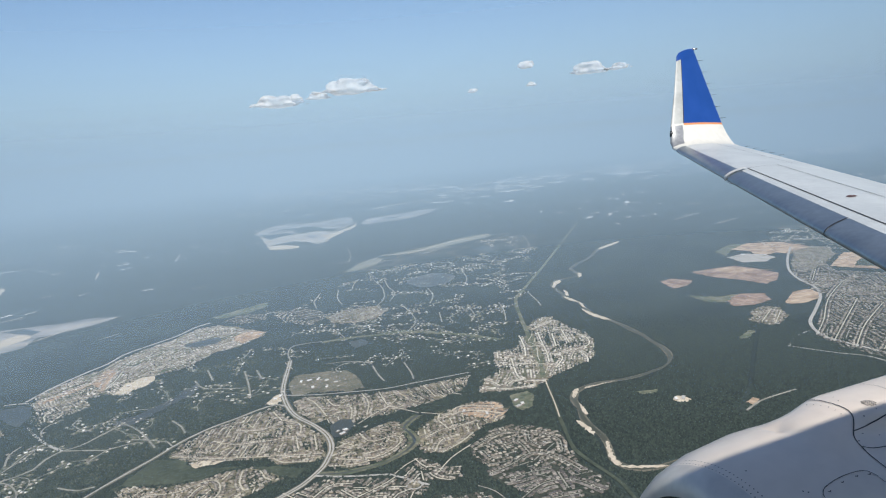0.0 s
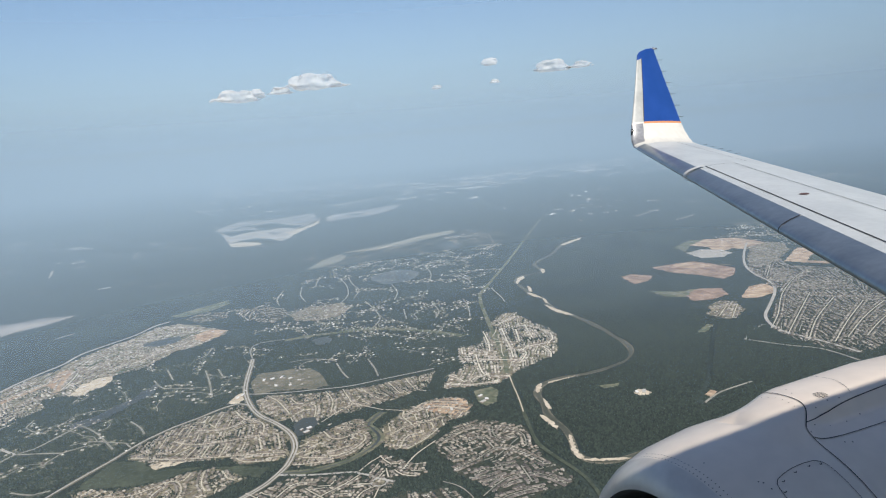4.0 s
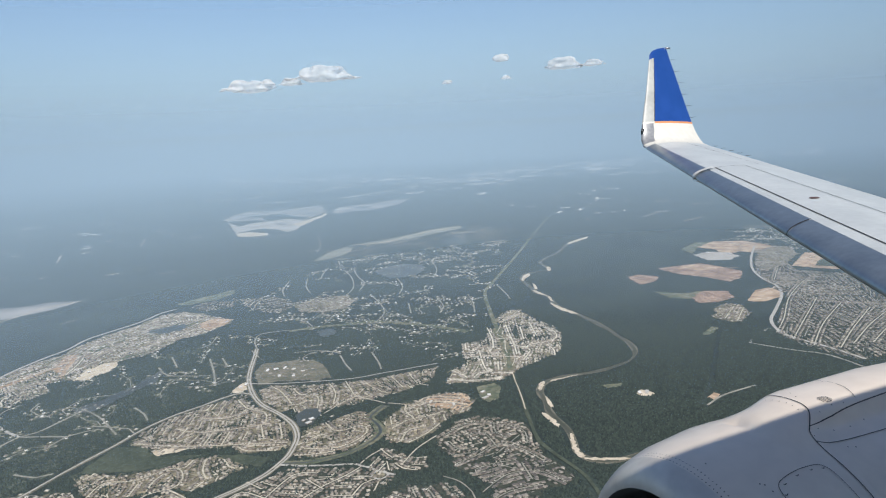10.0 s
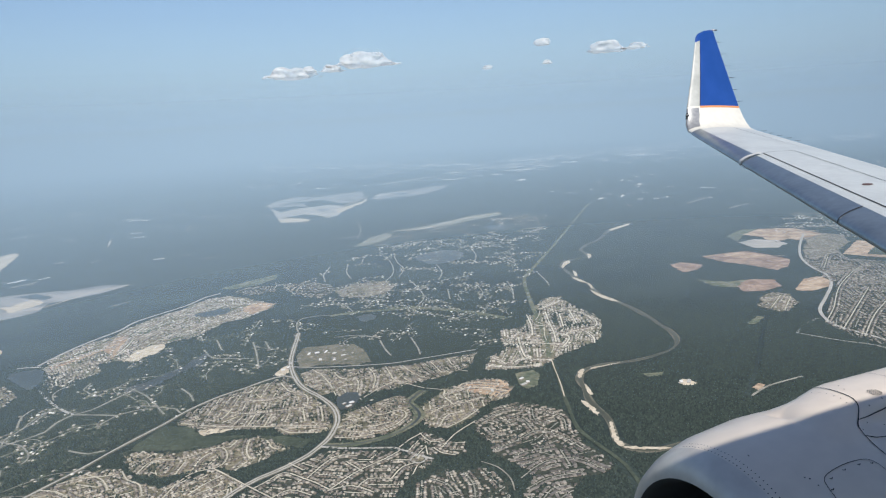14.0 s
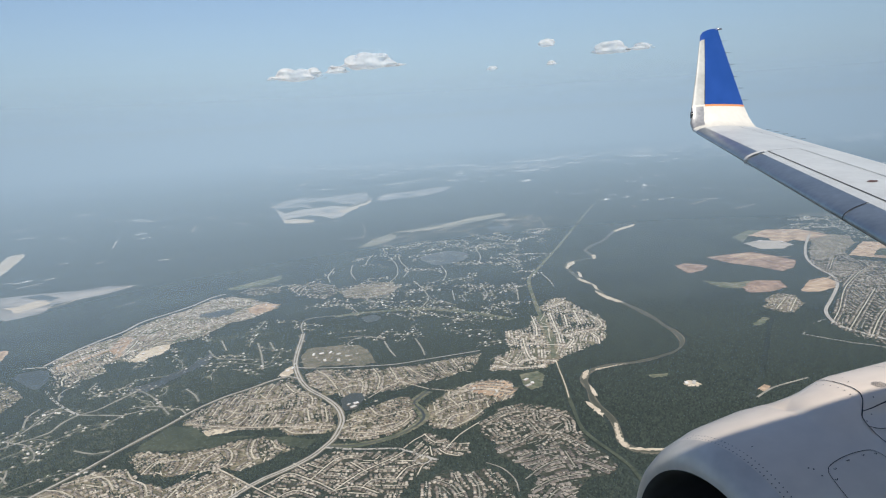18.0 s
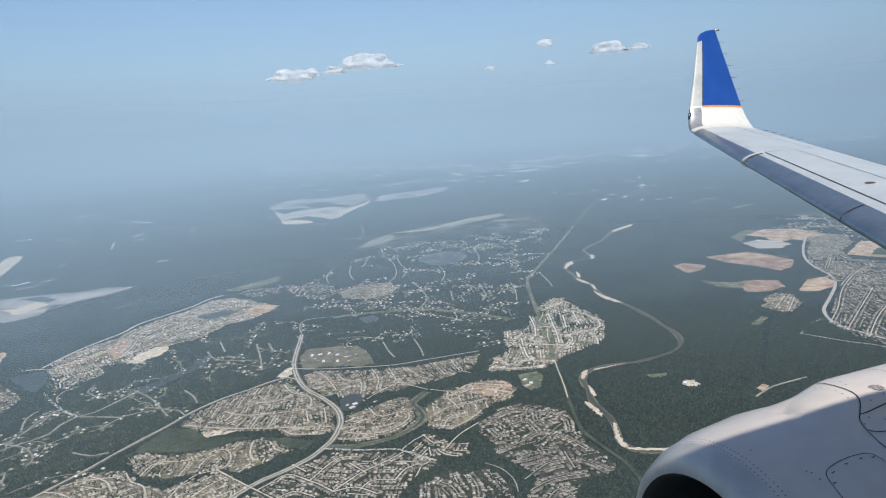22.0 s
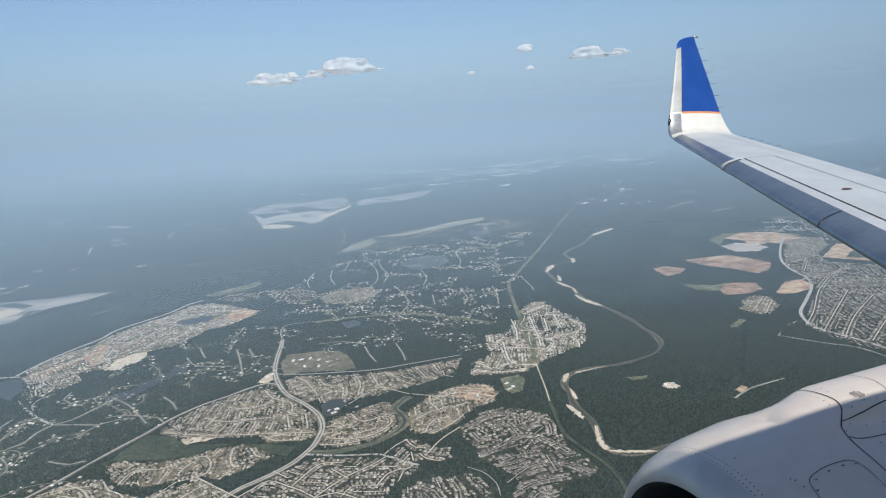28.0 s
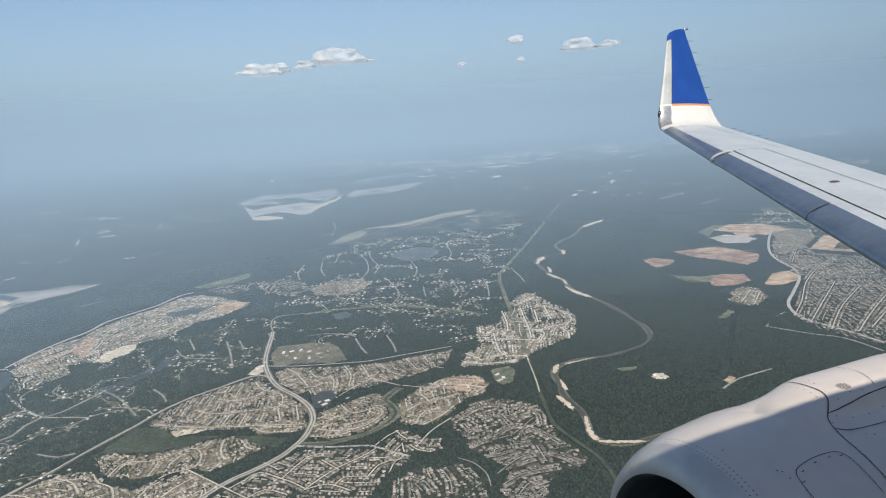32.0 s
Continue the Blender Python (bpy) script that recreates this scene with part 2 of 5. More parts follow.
def painted_haze_veil(name, low, high, tone, stops, west=1.0, east=1.0):
    """A sheet with distance haze painted in: its opacity follows the height, from low to high."""
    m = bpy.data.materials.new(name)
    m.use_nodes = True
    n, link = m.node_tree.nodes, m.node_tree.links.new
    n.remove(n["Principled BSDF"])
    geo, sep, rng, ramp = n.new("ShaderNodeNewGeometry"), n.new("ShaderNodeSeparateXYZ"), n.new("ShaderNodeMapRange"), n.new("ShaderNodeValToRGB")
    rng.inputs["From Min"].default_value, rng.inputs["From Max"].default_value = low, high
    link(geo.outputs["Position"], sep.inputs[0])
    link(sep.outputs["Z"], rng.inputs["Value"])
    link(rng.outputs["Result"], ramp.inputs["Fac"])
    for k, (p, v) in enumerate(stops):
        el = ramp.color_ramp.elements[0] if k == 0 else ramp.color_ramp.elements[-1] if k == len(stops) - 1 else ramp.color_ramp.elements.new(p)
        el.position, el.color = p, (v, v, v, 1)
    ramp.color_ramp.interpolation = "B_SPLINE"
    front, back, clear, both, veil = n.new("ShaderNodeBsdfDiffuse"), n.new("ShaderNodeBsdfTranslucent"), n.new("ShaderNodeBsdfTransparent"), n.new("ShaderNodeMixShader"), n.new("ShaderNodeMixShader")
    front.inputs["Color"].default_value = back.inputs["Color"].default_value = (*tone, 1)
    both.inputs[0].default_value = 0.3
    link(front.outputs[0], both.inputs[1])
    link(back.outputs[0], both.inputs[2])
    # the painted haze is set more opaque towards the west
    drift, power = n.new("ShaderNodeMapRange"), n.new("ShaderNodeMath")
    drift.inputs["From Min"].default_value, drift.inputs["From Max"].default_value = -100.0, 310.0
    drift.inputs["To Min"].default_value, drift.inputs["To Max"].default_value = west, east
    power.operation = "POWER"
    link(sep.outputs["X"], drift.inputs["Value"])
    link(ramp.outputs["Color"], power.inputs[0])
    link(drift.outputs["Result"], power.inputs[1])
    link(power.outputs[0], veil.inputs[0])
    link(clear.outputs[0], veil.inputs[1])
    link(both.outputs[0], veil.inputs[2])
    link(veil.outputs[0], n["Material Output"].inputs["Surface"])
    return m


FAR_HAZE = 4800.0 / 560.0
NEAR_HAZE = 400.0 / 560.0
HAZE_LOW = painted_haze_veil("painted_ground_haze", EYE - 260.0 * NEAR_HAZE, EYE + 240.0 * NEAR_HAZE, (0.378, 0.515, 0.643), RISING + [(0.55, 0.55), (0.58, 0.12), (0.6, 0.0), (1.0, 0.0)], 0.88, 1.3)
HAZE_HIGH = painted_haze_veil("sky_haze", EYE - 260.0 * FAR_HAZE, EYE + 240.0 * FAR_HAZE, (0.378, 0.515, 0.643), RISING + FADING)


def vapour(name, thin, dense):
    """Cloud droplets: light is thrown back and let through alike."""
    m = bpy.data.materials.new(name)
    m.use_nodes = True
    n, link = m.node_tree.nodes, m.node_tree.links.new
    n.remove(n["Principled BSDF"])
    front, back, both = n.new("ShaderNodeBsdfDiffuse"), n.new("ShaderNodeBsdfTranslucent"), n.new("ShaderNodeMixShader")
    front.inputs["Color"].default_value = back.inputs["Color"].default_value = (0.98, 0.98, 0.97, 1)
    both.inputs[0].default_value = 0.42
    link(front.outputs[0], both.inputs[1])
    link(back.outputs[0], both.inputs[2])
    clear, veil, tex, geo, rng = n.new("ShaderNodeBsdfTransparent"), n.new("ShaderNodeMixShader"), n.new("ShaderNodeTexNoise"), n.new("ShaderNodeNewGeometry"), n.new("ShaderNodeMapRange")
    tex.inputs["Scale"].default_value, tex.inputs["Detail"].default_value = 0.02, 2.0
    rng.inputs["From Min"].default_value, rng.inputs["From Max"].default_value = 0.32, 0.68
    rng.inputs["To Min"].default_value, rng.inputs["To Max"].default_value = thin, dense
    link(geo.outputs["Position"], tex.inputs["Vector"])
    link(tex.outputs["Fac"], rng.inputs["Value"])
    link(rng.outputs["Result"], veil.inputs[0])
    link(clear.outputs[0], veil.inputs[1])
    link(both.outputs[0], veil.inputs[2])
    link(veil.outputs[0], n["Material Output"].inputs["Surface"])
    return m


CLOUD = vapour("cloud_vapour", 0.22, 0.5)
FRINGE = vapour("cloud_edge_vapour", 0.0, 0.06)


# ---- mesh helpers ----
def link_mesh(name, verts, faces, material, parent=None, label="", smooth=False):
    me = bpy.data.meshes.new(name)
    me.from_pydata(verts, [], faces)
    me.materials.append(material)
    if smooth:
        me.polygons.foreach_set("use_smooth", [True] * len(me.polygons))
    ob = new(name, me)
    ob.parent = parent
    if label:
        tagged(ob, label)
    return ob


def part(name, bm, material, parent, label="", smooth=False):
    bmesh.ops.recalc_face_normals(bm, faces=bm.faces)
    me = bpy.data.meshes.new(name)
    bm.to_mesh(me)
    bm.free()
    me.materials.append(material)
    if smooth:
        me.polygons.foreach_set("use_smooth", [True] * len(me.polygons))
    ob = new(name, me)
    ob.parent = parent
    if label:
        tagged(ob, label)
    return ob


def curve_through(pts, step, closed=False):
    """Points along a smooth line through pts, about step metres apart."""
    p = [Vector((*q, 0)) for q in pts]
    n = len(p)
    out = []
    for k in range(n if closed else n - 1):
        a, b, c, d = (p[(k - 1) % n], p[k], p[(k + 1) % n], p[(k + 2) % n]) if closed else (p[max(k - 1, 0)], p[k], p[k + 1], p[min(k + 2, n - 1)])
        m = max(1, round((c - b).length / step))
        for j in range(m):
            s = j / m
            out.append(0.5 * (2 * b + (c - a) * s + (2 * a - 5 * b + 4 * c - d) * s * s + (3 * b - a - 3 * c + d) * s ** 3))
    if not closed:
        out.append(p[-1])
    return out


def ragged(pts, step=14.0, wob=3.0, often=0.09):
    """A closed outline between corner points, with uneven edges."""
    out = []
    for k, a in enumerate(pts):
        b = pts[(k + 1) % len(pts)]
        length = math.hypot(b[0] - a[0], b[1] - a[1])
        m = max(1, round(length / step))
        for j in range(m):
            s = j / m
            x, y = a[0] + (b[0] - a[0]) * s, a[1] + (b[1] - a[1]) * s
            v = noise.noise_vector((x * often, y * often, 3.1)) * wob
            out.append((x + v.x, y + v.y))
    return out


LEVELS = itertools.count()


def own_level(z):
    """A height near z that no neighbouring flat piece has."""
    return z + 0.004 * (next(LEVELS) % 24)


def patch(name, pts, material, label, category, z=0.3, step=14.0, wob=3.0, smooth_line=False, often=0.09):
    line = [(v.x, v.y) for v in curve_through(pts, step, True)] if smooth_line else pts
    line = ragged(line, step, wob, often)
    z = own_level(z)
    bm = bmesh.new()
    f = bm.faces.new([bm.verts.new((x, y, z)) for x, y in line])
    if f.calc_area() and f.normal.z < 0:
        f.normal_flip()
    bmesh.ops.triangulate(bm, faces=bm.faces)
    ob = part(name, bm, material, None)
    for poly in ob.data.polygons:
        if poly.normal.z < 0:
            poly.flip()
    return tagged(ob, label, category, kind="structure")


def band(pts, width, z, step=10.0, wob=0.0):
    """Vertices and faces of a strip along a smooth line; width may be a list of widths, one for each point."""
    line = curve_through(pts, step)
    vs, fs = [], []
    for k, p in enumerate(line):
        t = (line[min(k + 1, len(line) - 1)] - line[max(k - 1, 0)]).normalized()
        side = Vector((-t.y, t.x, 0))
        w = width * (1 + wob * noise.noise(p * 0.03)) / 2
        w2 = width * (1 + wob * noise.noise(p * 0.03 + Vector((9, 4, 1)))) / 2
        vs += [tuple(p + side * w + Vector((0, 0, z))), tuple(p - side * w2 + Vector((0, 0, z)))]
    for k in range(len(line) - 1):
        fs.append((2 * k + 1, 2 * k + 3, 2 * k + 2, 2 * k))
    return vs, fs


def strip(name, pts, width, material, label, category, z=0.6, step=10.0, wob=0.0):
    return tagged(link_mesh(name, *band(pts, width, own_level(z), step, wob), material), label, category, kind="structure")


def inside(xy, poly):
    """Which of the points lie in the outline."""
    p = np.array(poly, float)
    hit = np.zeros(len(xy), bool)
    close = np.nonzero((xy >= p.min(0)).all(1) & (xy <= p.max(0)).all(1))[0]
    x, y = xy[close, 0], xy[close, 1]
    got = np.zeros(len(close), bool)
    for k in range(len(poly)):
        (ax, ay), (bx, by) = poly[k], poly[(k + 1) % len(poly)]
        cross = (ay > y) != (by > y)
        got ^= cross & (x < (bx - ax) * (y - ay) / ((by - ay) or 1e-9) + ax)
    hit[close] = got
    return hit


def near_map(places, far, cell=1.5):
    """A raster of the land within about far metres of any of the places."""
    lo = np.array((-1000.0, -100.0))
    grid = np.zeros((1700, 1100), bool)
    reach = math.ceil(far / cell)
    for i, j in {(int(px), int(py)) for px, py in (np.array(places) - lo) / cell}:
        for di in range(-reach, reach + 1):
            half = int(math.sqrt(max(0.0, (far / cell) ** 2 - di * di)))
            if 0 <= i + di < 1700 and j < 1100:
                grid[i + di, max(0, j - half):max(0, j + half + 1)] = True
    return grid


def on_map(xy, grid, cell=1.5):
    at = ((xy - np.array((-1000.0, -100.0))) / cell).astype(int)
    return grid[np.clip(at[:, 0], 0, 1699), np.clip(at[:, 1], 0, 1099)]


def near_places(xy, places, far):
    """Which of the points lie within about far metres of any of the places."""
    return on_map(xy, near_map(places, far))


def near_line(xy, pts, far):
    """Which of the points lie within far metres of the line."""
    return near_places(xy, [(v.x, v.y) for v in curve_through(pts, 3.0)], far)


def scattered(name, template_v, template_f, xy, z, size, turn, material, label, category, squash=None, smooth=False):
    """One mesh of many copies of a small shape."""
    tv, tf = np.array(template_v, float), template_f
    n, m = len(xy), len(tv)
    c, s = np.cos(turn), np.sin(turn)
    v = np.empty((n, m, 3))
    sx = size[:, None]
    sq = 1.0 if squash is None else squash[:, None]
    v[:, :, 0] = xy[:, :1] + sx * (tv[:, 0] * c[:, None] - tv[:, 1] * s[:, None])
    v[:, :, 1] = xy[:, 1:] + sx * (tv[:, 0] * s[:, None] + tv[:, 1] * c[:, None])
    v[:, :, 2] = z + sx * tv[:, 2] * sq
    sizes = np.array([len(f) for f in tf])
    flat = np.concatenate([np.array(f) for f in tf])
    loops = (flat[None] + (np.arange(n) * m)[:, None]).ravel()
    totals = np.tile(sizes, n)
    me = bpy.data.meshes.new(name)
    me.vertices.add(n * m)
    me.vertices.foreach_set("co", v.ravel())
    me.loops.add(len(loops))
    me.loops.foreach_set("vertex_index", loops.astype(np.int32))
    me.polygons.add(len(totals))
    me.polygons.foreach_set("loop_start", np.r_[0, np.cumsum(totals)[:-1]].astype(np.int32))
    me.update(calc_edges=True)
    me.validate()
    me.materials.append(material)
    ob = new(name, me)
    return tagged(ob, label, category, kind="stuff")


# ---- the land ----
def ring_ground():
    """One sheet to the horizon, finer near the middle."""
    radii = [0, 150, 300, 450, 600, 800, 1000, 1300, 1700, 2200, 3000, 3800, 4950]
    vs, fs, seg = [(0, 0, 0)], [], 64
    for r in radii[1:]:
        for k in range(seg):
            a = 2 * math.pi * k / seg
            vs.append((r * math.cos(a), r * math.sin(a), 0))
    for k in range(seg):
        fs.append((0, 1 + k, 1 + (k + 1) % seg))
    for j in range(len(radii) - 2):
        for k in range(seg):
            a, b = 1 + j * seg, 1 + (j + 1) * seg
            fs.append((a + k, b + k, b + (k + 1) % seg, a + (k + 1) % seg))
    return vs, fs


tagged(link_mesh("ground", *ring_ground(), WOODS), "flat dark green wooded plain reaching the hazy horizon", "ground", kind="structure")

RIVER = [(841, 1263), (810, 1252), (766, 1226), (707, 1162), (650, 1119), (621, 1088), (606, 1034), (578, 1025), (550, 1018), (529, 991), (520, 958), (511, 923), (503, 899), (507, 876), (500, 845), (490, 815), (487, 786), (491, 764), (489, 735), (486, 702), (480, 661), (474, 630), (462, 603), (443, 585), (422, 576), (398, 572), (373, 574), (352, 577), (332, 574), (319, 566), (311, 551), (305, 532), (297, 515), (293, 495), (291, 476), (287, 460), (281, 445), (276, 433), (278, 420), (286, 411), (303, 406), (329, 407), (364, 403)]
ROAD_MAIN = [(78, 843), (72, 814), (63, 774), (57, 742), (55, 715), (56, 681), (61, 654), (71, 629), (78, 605), (80, 585), (78, 566), (72, 550), (65, 536), (55, 524), (45, 514), (33, 506), (19, 499), (6, 494), (-4, 488), (-12, 482), (-21, 474), (-32, 463), (-42, 448)]
ROAD_DIAG = [(-192, 509), (-176, 525), (-160, 540), (-145, 554), (-130, 568), (-110, 590), (-90, 610), (-68, 631), (-47, 654), (-18, 675), (4, 684), (27, 696), (45, 700), (55, 688)]
ROAD_NORTH = [(55, 724), (82, 708), (122, 693), (157, 682), (188, 681), (220, 680), (253, 679)]
POWER_FAR = [(944, 1606), (749, 1349), (605, 1159), (522, 1053), (465, 980), (442, 950), (419, 899), (397, 840), (378, 788), (365, 750), (350, 709), (336, 670), (314, 620)]
POWER = [(312, 612), (303, 588), (291, 554), (279, 524), (267, 490), (258, 462), (258, 437), (260, 416), (260, 398), (256, 378), (248, 355), (239, 334)]
LANE_W = [(-213, 637), (-199, 648), (-183, 654), (-171, 662), (-165, 679), (-153, 693), (-138, 697), (-125, 711), (-102, 736)]
HIGHWAY = [(-593, 879), (-537, 796), (-462, 687), (-402, 601), (-353, 544), (-310, 499), (-279, 466)]
CREEK = [(58, 525), (72, 519), (85, 516), (109, 517), (128, 525), (141, 535), (148, 547), (148, 563), (146, 574), (153, 585), (167, 596)]
CLEARING = [(127, 898), (164, 897), (209, 886), (239, 878), (271, 850), (300, 818), (331, 769)]
BELT = [(105, 584), (116, 592), (129, 597), (143, 603), (159, 615)]

strip("river", RIVER, 3.9, WATER, "narrow brown winding river between wooded banks", "river", 0.25, 8.0, 0.5)
strip("river_bank", RIVER, 6.4, SILT_BANK, "thin muddy bank along the river", "river bank", 0.12, 8.0, 0.9)
for side in (-1, 1):
    line = curve_through(ROAD_MAIN, 8.0)
    lane = []
    for k, p in enumerate(line):
        t = (line[min(k + 1, len(line) - 1)] - line[max(k - 1, 0)]).normalized()
        lane.append((p.x - t.y * side * 1.35, p.y + t.x * side * 1.35))
    strip("main_road", lane, 1.6, ASPHALT, "pale carriageway of a curving divided road", "road", 0.7)
strip("road_median", ROAD_MAIN, 1.2, LAWN, "dull grassy strip between the carriageways", "median", 0.62, 10.0, 0.5)
strip("road_verge", ROAD_MAIN, 6.5, VERGE, "dry grass verge beside the divided road", "verge", 0.45, 10.0, 0.4)
strip("country_road", ROAD_DIAG, 1.9, ASPHALT, "straight pale road along the edge of the housing", "road", 0.7)
strip("road_verge", ROAD_DIAG, 5.0, VERGE, "dry grass verge beside the straight road", "verge", 0.44, 10.0, 0.5)
strip("country_road", ROAD_NORTH, 1.8, ASPHALT, "straight pale road past a grassy field", "road", 0.72)
strip("power_line_clearing", POWER_FAR, 5.5, GRASS, "long straight grassy clearing cut through the woods", "clearing", 0.58, 20.0, 0.4)
strip("power_line_clearing", POWER, 3.4, PASTURE, "grassy clearing running on beside the housing", "clearing", 0.58, 14.0, 0.5)
strip("clearing_path", POWER[:4], 1.0, SAND, "winding sandy path in the clearing", "path", 0.68, 6.0, 0.6)
strip("woodland_lane", LANE_W, 2.6, LANE, "pale lane running through wooded lots", "road", 0.6)
strip("highway", HIGHWAY, 16, ASPHALT, "broad pale highway with grass median", "highway", 0.6, 20.0)
strip("creek", CREEK, 9, GRASS, "grassy drainage channel winding between housing estates", "channel", 0.64, 8.0, 0.4)
strip("creek_water", CREEK, 2.2, LAKE, "dark narrow water in the drainage channel", "channel", 0.74, 8.0, 0.6)
strip("grass_clearing", CLEARING, 9, GRASS, "pale grassy clearing through wooded lots", "clearing", 0.46, 10.0, 0.6)
strip("estate_road", [(56, 524), (71, 514), (92, 504), (111, 496), (119, 486), (125, 476), (134, 465)], 2.6, ASPHALT, "pale side road ending in a small roundabout", "road", 0.75)
patch("traffic_island", [(119, 473), (123, 475), (127, 472), (127, 467), (122, 466), (119, 469)], LAWN, "oval grass island in a roundabout", "island", 0.84, 3.0, 0.2, True)
strip("estate_road", [(118, 472), (123, 477), (128, 475), (129, 467), (123, 464), (119, 467), (117, 472)], 1.8, ASPHALT, "pale ring of a small roundabout", "road", 0.77, 3.0)
strip("estate_road", [(69, 852), (76, 809), (79, 794)], 1.6, LANE, "pale lane beside the main road", "road", 0.7)
ROAD_EAST = [(1026, 976), (937, 898), (873, 833), (837, 781), (813, 729), (778, 690), (720, 646), (674, 612), (648, 578), (640, 552), (644, 508), (643, 464)]
strip("country_road", ROAD_EAST, 4, ASPHALT, "pale curving road round the far housing", "road", 0.74)
strip("country_road", [(587, 561), (619, 580), (648, 588)], 3, LANE, "pale lane at the wood's edge", "road", 0.7)
EAST_LANES = [[(425, 452), (447, 461), (464, 464), (496, 466)], [(586, 561), (605, 521), (623, 492), (622, 449)]]
strip("woodland_lane", EAST_LANES[0], 2.2, LANE, "pale lane in dark woods", "road", 0.6)
strip("woodland_lane", EAST_LANES[1], 2.6, LANE, "pale lane curving past the woods", "road", 0.6)
PIPE = [(607, 627), (544, 567), (469, 495), (420, 454)]
strip("pipeline_clearing", PIPE, 3, WOODS, "dark narrow clearing cut straight through the woods", "clearing", 0.5)
STRIP_ROAD = [(-219, 870), (-195, 914), (-168, 950), (-144, 977), (-126, 1012), (-91, 1042), (-60, 1068), (-32, 1106), (-11, 1117)]
strip("estate_road", STRIP_ROAD, 4, ASPHALT, "pale road along the long housing strip", "road", 0.74)
strip("estate_road", [(-241, 872), (-217, 865), (-205, 843), (-198, 803), (-197, 777), (-184, 745), (-166, 712), (-153, 693)], 3.0, ASPHALT, "pale road curving past a pond", "road", 0.74)
LANES = [[(289, 1254), (286, 1181), (268, 1099), (243, 1051)], [(307, 1242), (297, 1179), (293, 1122), (270, 1069)], [(180, 1213), (159, 1151), (154, 1103)], [(214, 1218), (199, 1154), (196, 1098)], [(279, 1028), (275, 965), (267, 919), (243, 879), (234, 875)],
         [(410, 945), (397, 898), (376, 846)], [(526, 1239), (573, 1310)], [(313, 946), (298, 893)], [(268, 1288), (247, 1241), (236, 1203)], [(-35, 833), (-26, 800), (-4, 784), (19, 772)], [(22, 834), (23, 785), (22, 741)],
         [(-20, 866), (-15, 822)], [(36, 829), (39, 793)], [(-57, 715), (-48, 694), (-44, 674)], [(-153, 693), (-131, 682), (-111, 671)], [(164, 764), (162, 727), (163, 706)], [(200, 756), (197, 717), (193, 694)],
         [(78, 843), (80, 879), (92, 906), (128, 903)], [(336, 1722), (315, 1582), (284, 1473)], [(459, 1231), (439, 1150), (408, 1087)], [(116, 802), (143, 797), (166, 774)], [(732, 1500), (684, 1383), (638, 1310)], [(-143, 611), (-126, 597), (-113, 597)],
         [(473, 966), (461, 913), (452, 887)], [(353, 1124), (342, 1060), (320, 1011)], [(362, 955), (352, 903), (334, 871)], [(-107, 740), (-88, 707), (-70, 654)], [(-198, 684), (-200, 711), (-193, 727)]]
for lane in LANES:
    strip("residential_lane", lane, 2.0, LANE, "pale curving lane among wooded lots", "road", 0.55)
# far pale streaks: quarries, yards and clearings
for pts, wide in (([(-785, 2916), (-762, 2988), (-740, 3090)], 34), ([(-745, 3369), (-746, 3672), (-826, 4324)], 26), ([(-513, 2625), (-453, 2621)], 24), ([(-557, 3283), (-537, 3481), (-458, 3580)], 44), ([(-573, 2382), (-561, 2399)], 22), ([(-254, 1746), (-260, 1854)], 14),
                  ([(-262, 1550), (-244, 1577)], 14), ([(-367, 1379), (-331, 1404)], 14), ([(-173, 1127), (-147, 1145)], 7), ([(239, 1506), (303, 1501)], 10), ([(121, 1715), (148, 1714)], 14), ([(-82, 1874), (-74, 2002)], 14),
                  ([(617, 2637), (740, 2703), (898, 2777)], 60), ([(603, 3012), (745, 3058)], 50), ([(372, 3157), (460, 3233)], 60), ([(1185, 3159), (1323, 2993), (1399, 3030)], 70), ([(1536, 3221), (1766, 3287)], 90), ([(1296, 2932), (1487, 2995)], 80),
                  ([(1991, 3317), (2149, 3231), (2266, 3246)], 80), ([(2214, 3171), (2446, 3215)], 80), ([(933, 3680), (1051, 3430)], 60), ([(1125, 1433), (1225, 1482)], 14), ([(1147, 1308), (1228, 1334)], 20), ([(2859, 2822), (3165, 2969), (3473, 3063)], 70),
                  ([(2485, 2328), (2757, 2313)], 50), ([(3700, 3305), (4077, 3315)], 60), ([(1752, 2302), (1846, 2285)], 20), ([(-313, 5087), (-150, 5201)], 60), ([(1005, 1519), (997, 1486)], 16), ([(187, 1810), (250, 1782), (293, 1816)], 12), ([(161, 2395), (157, 1957)], 10)):
    strip("distant_yard", pts, wide * 0.3, PALE, "pale streak of a distant yard in haze", "yard", 0.5, 25.0, 1.2)

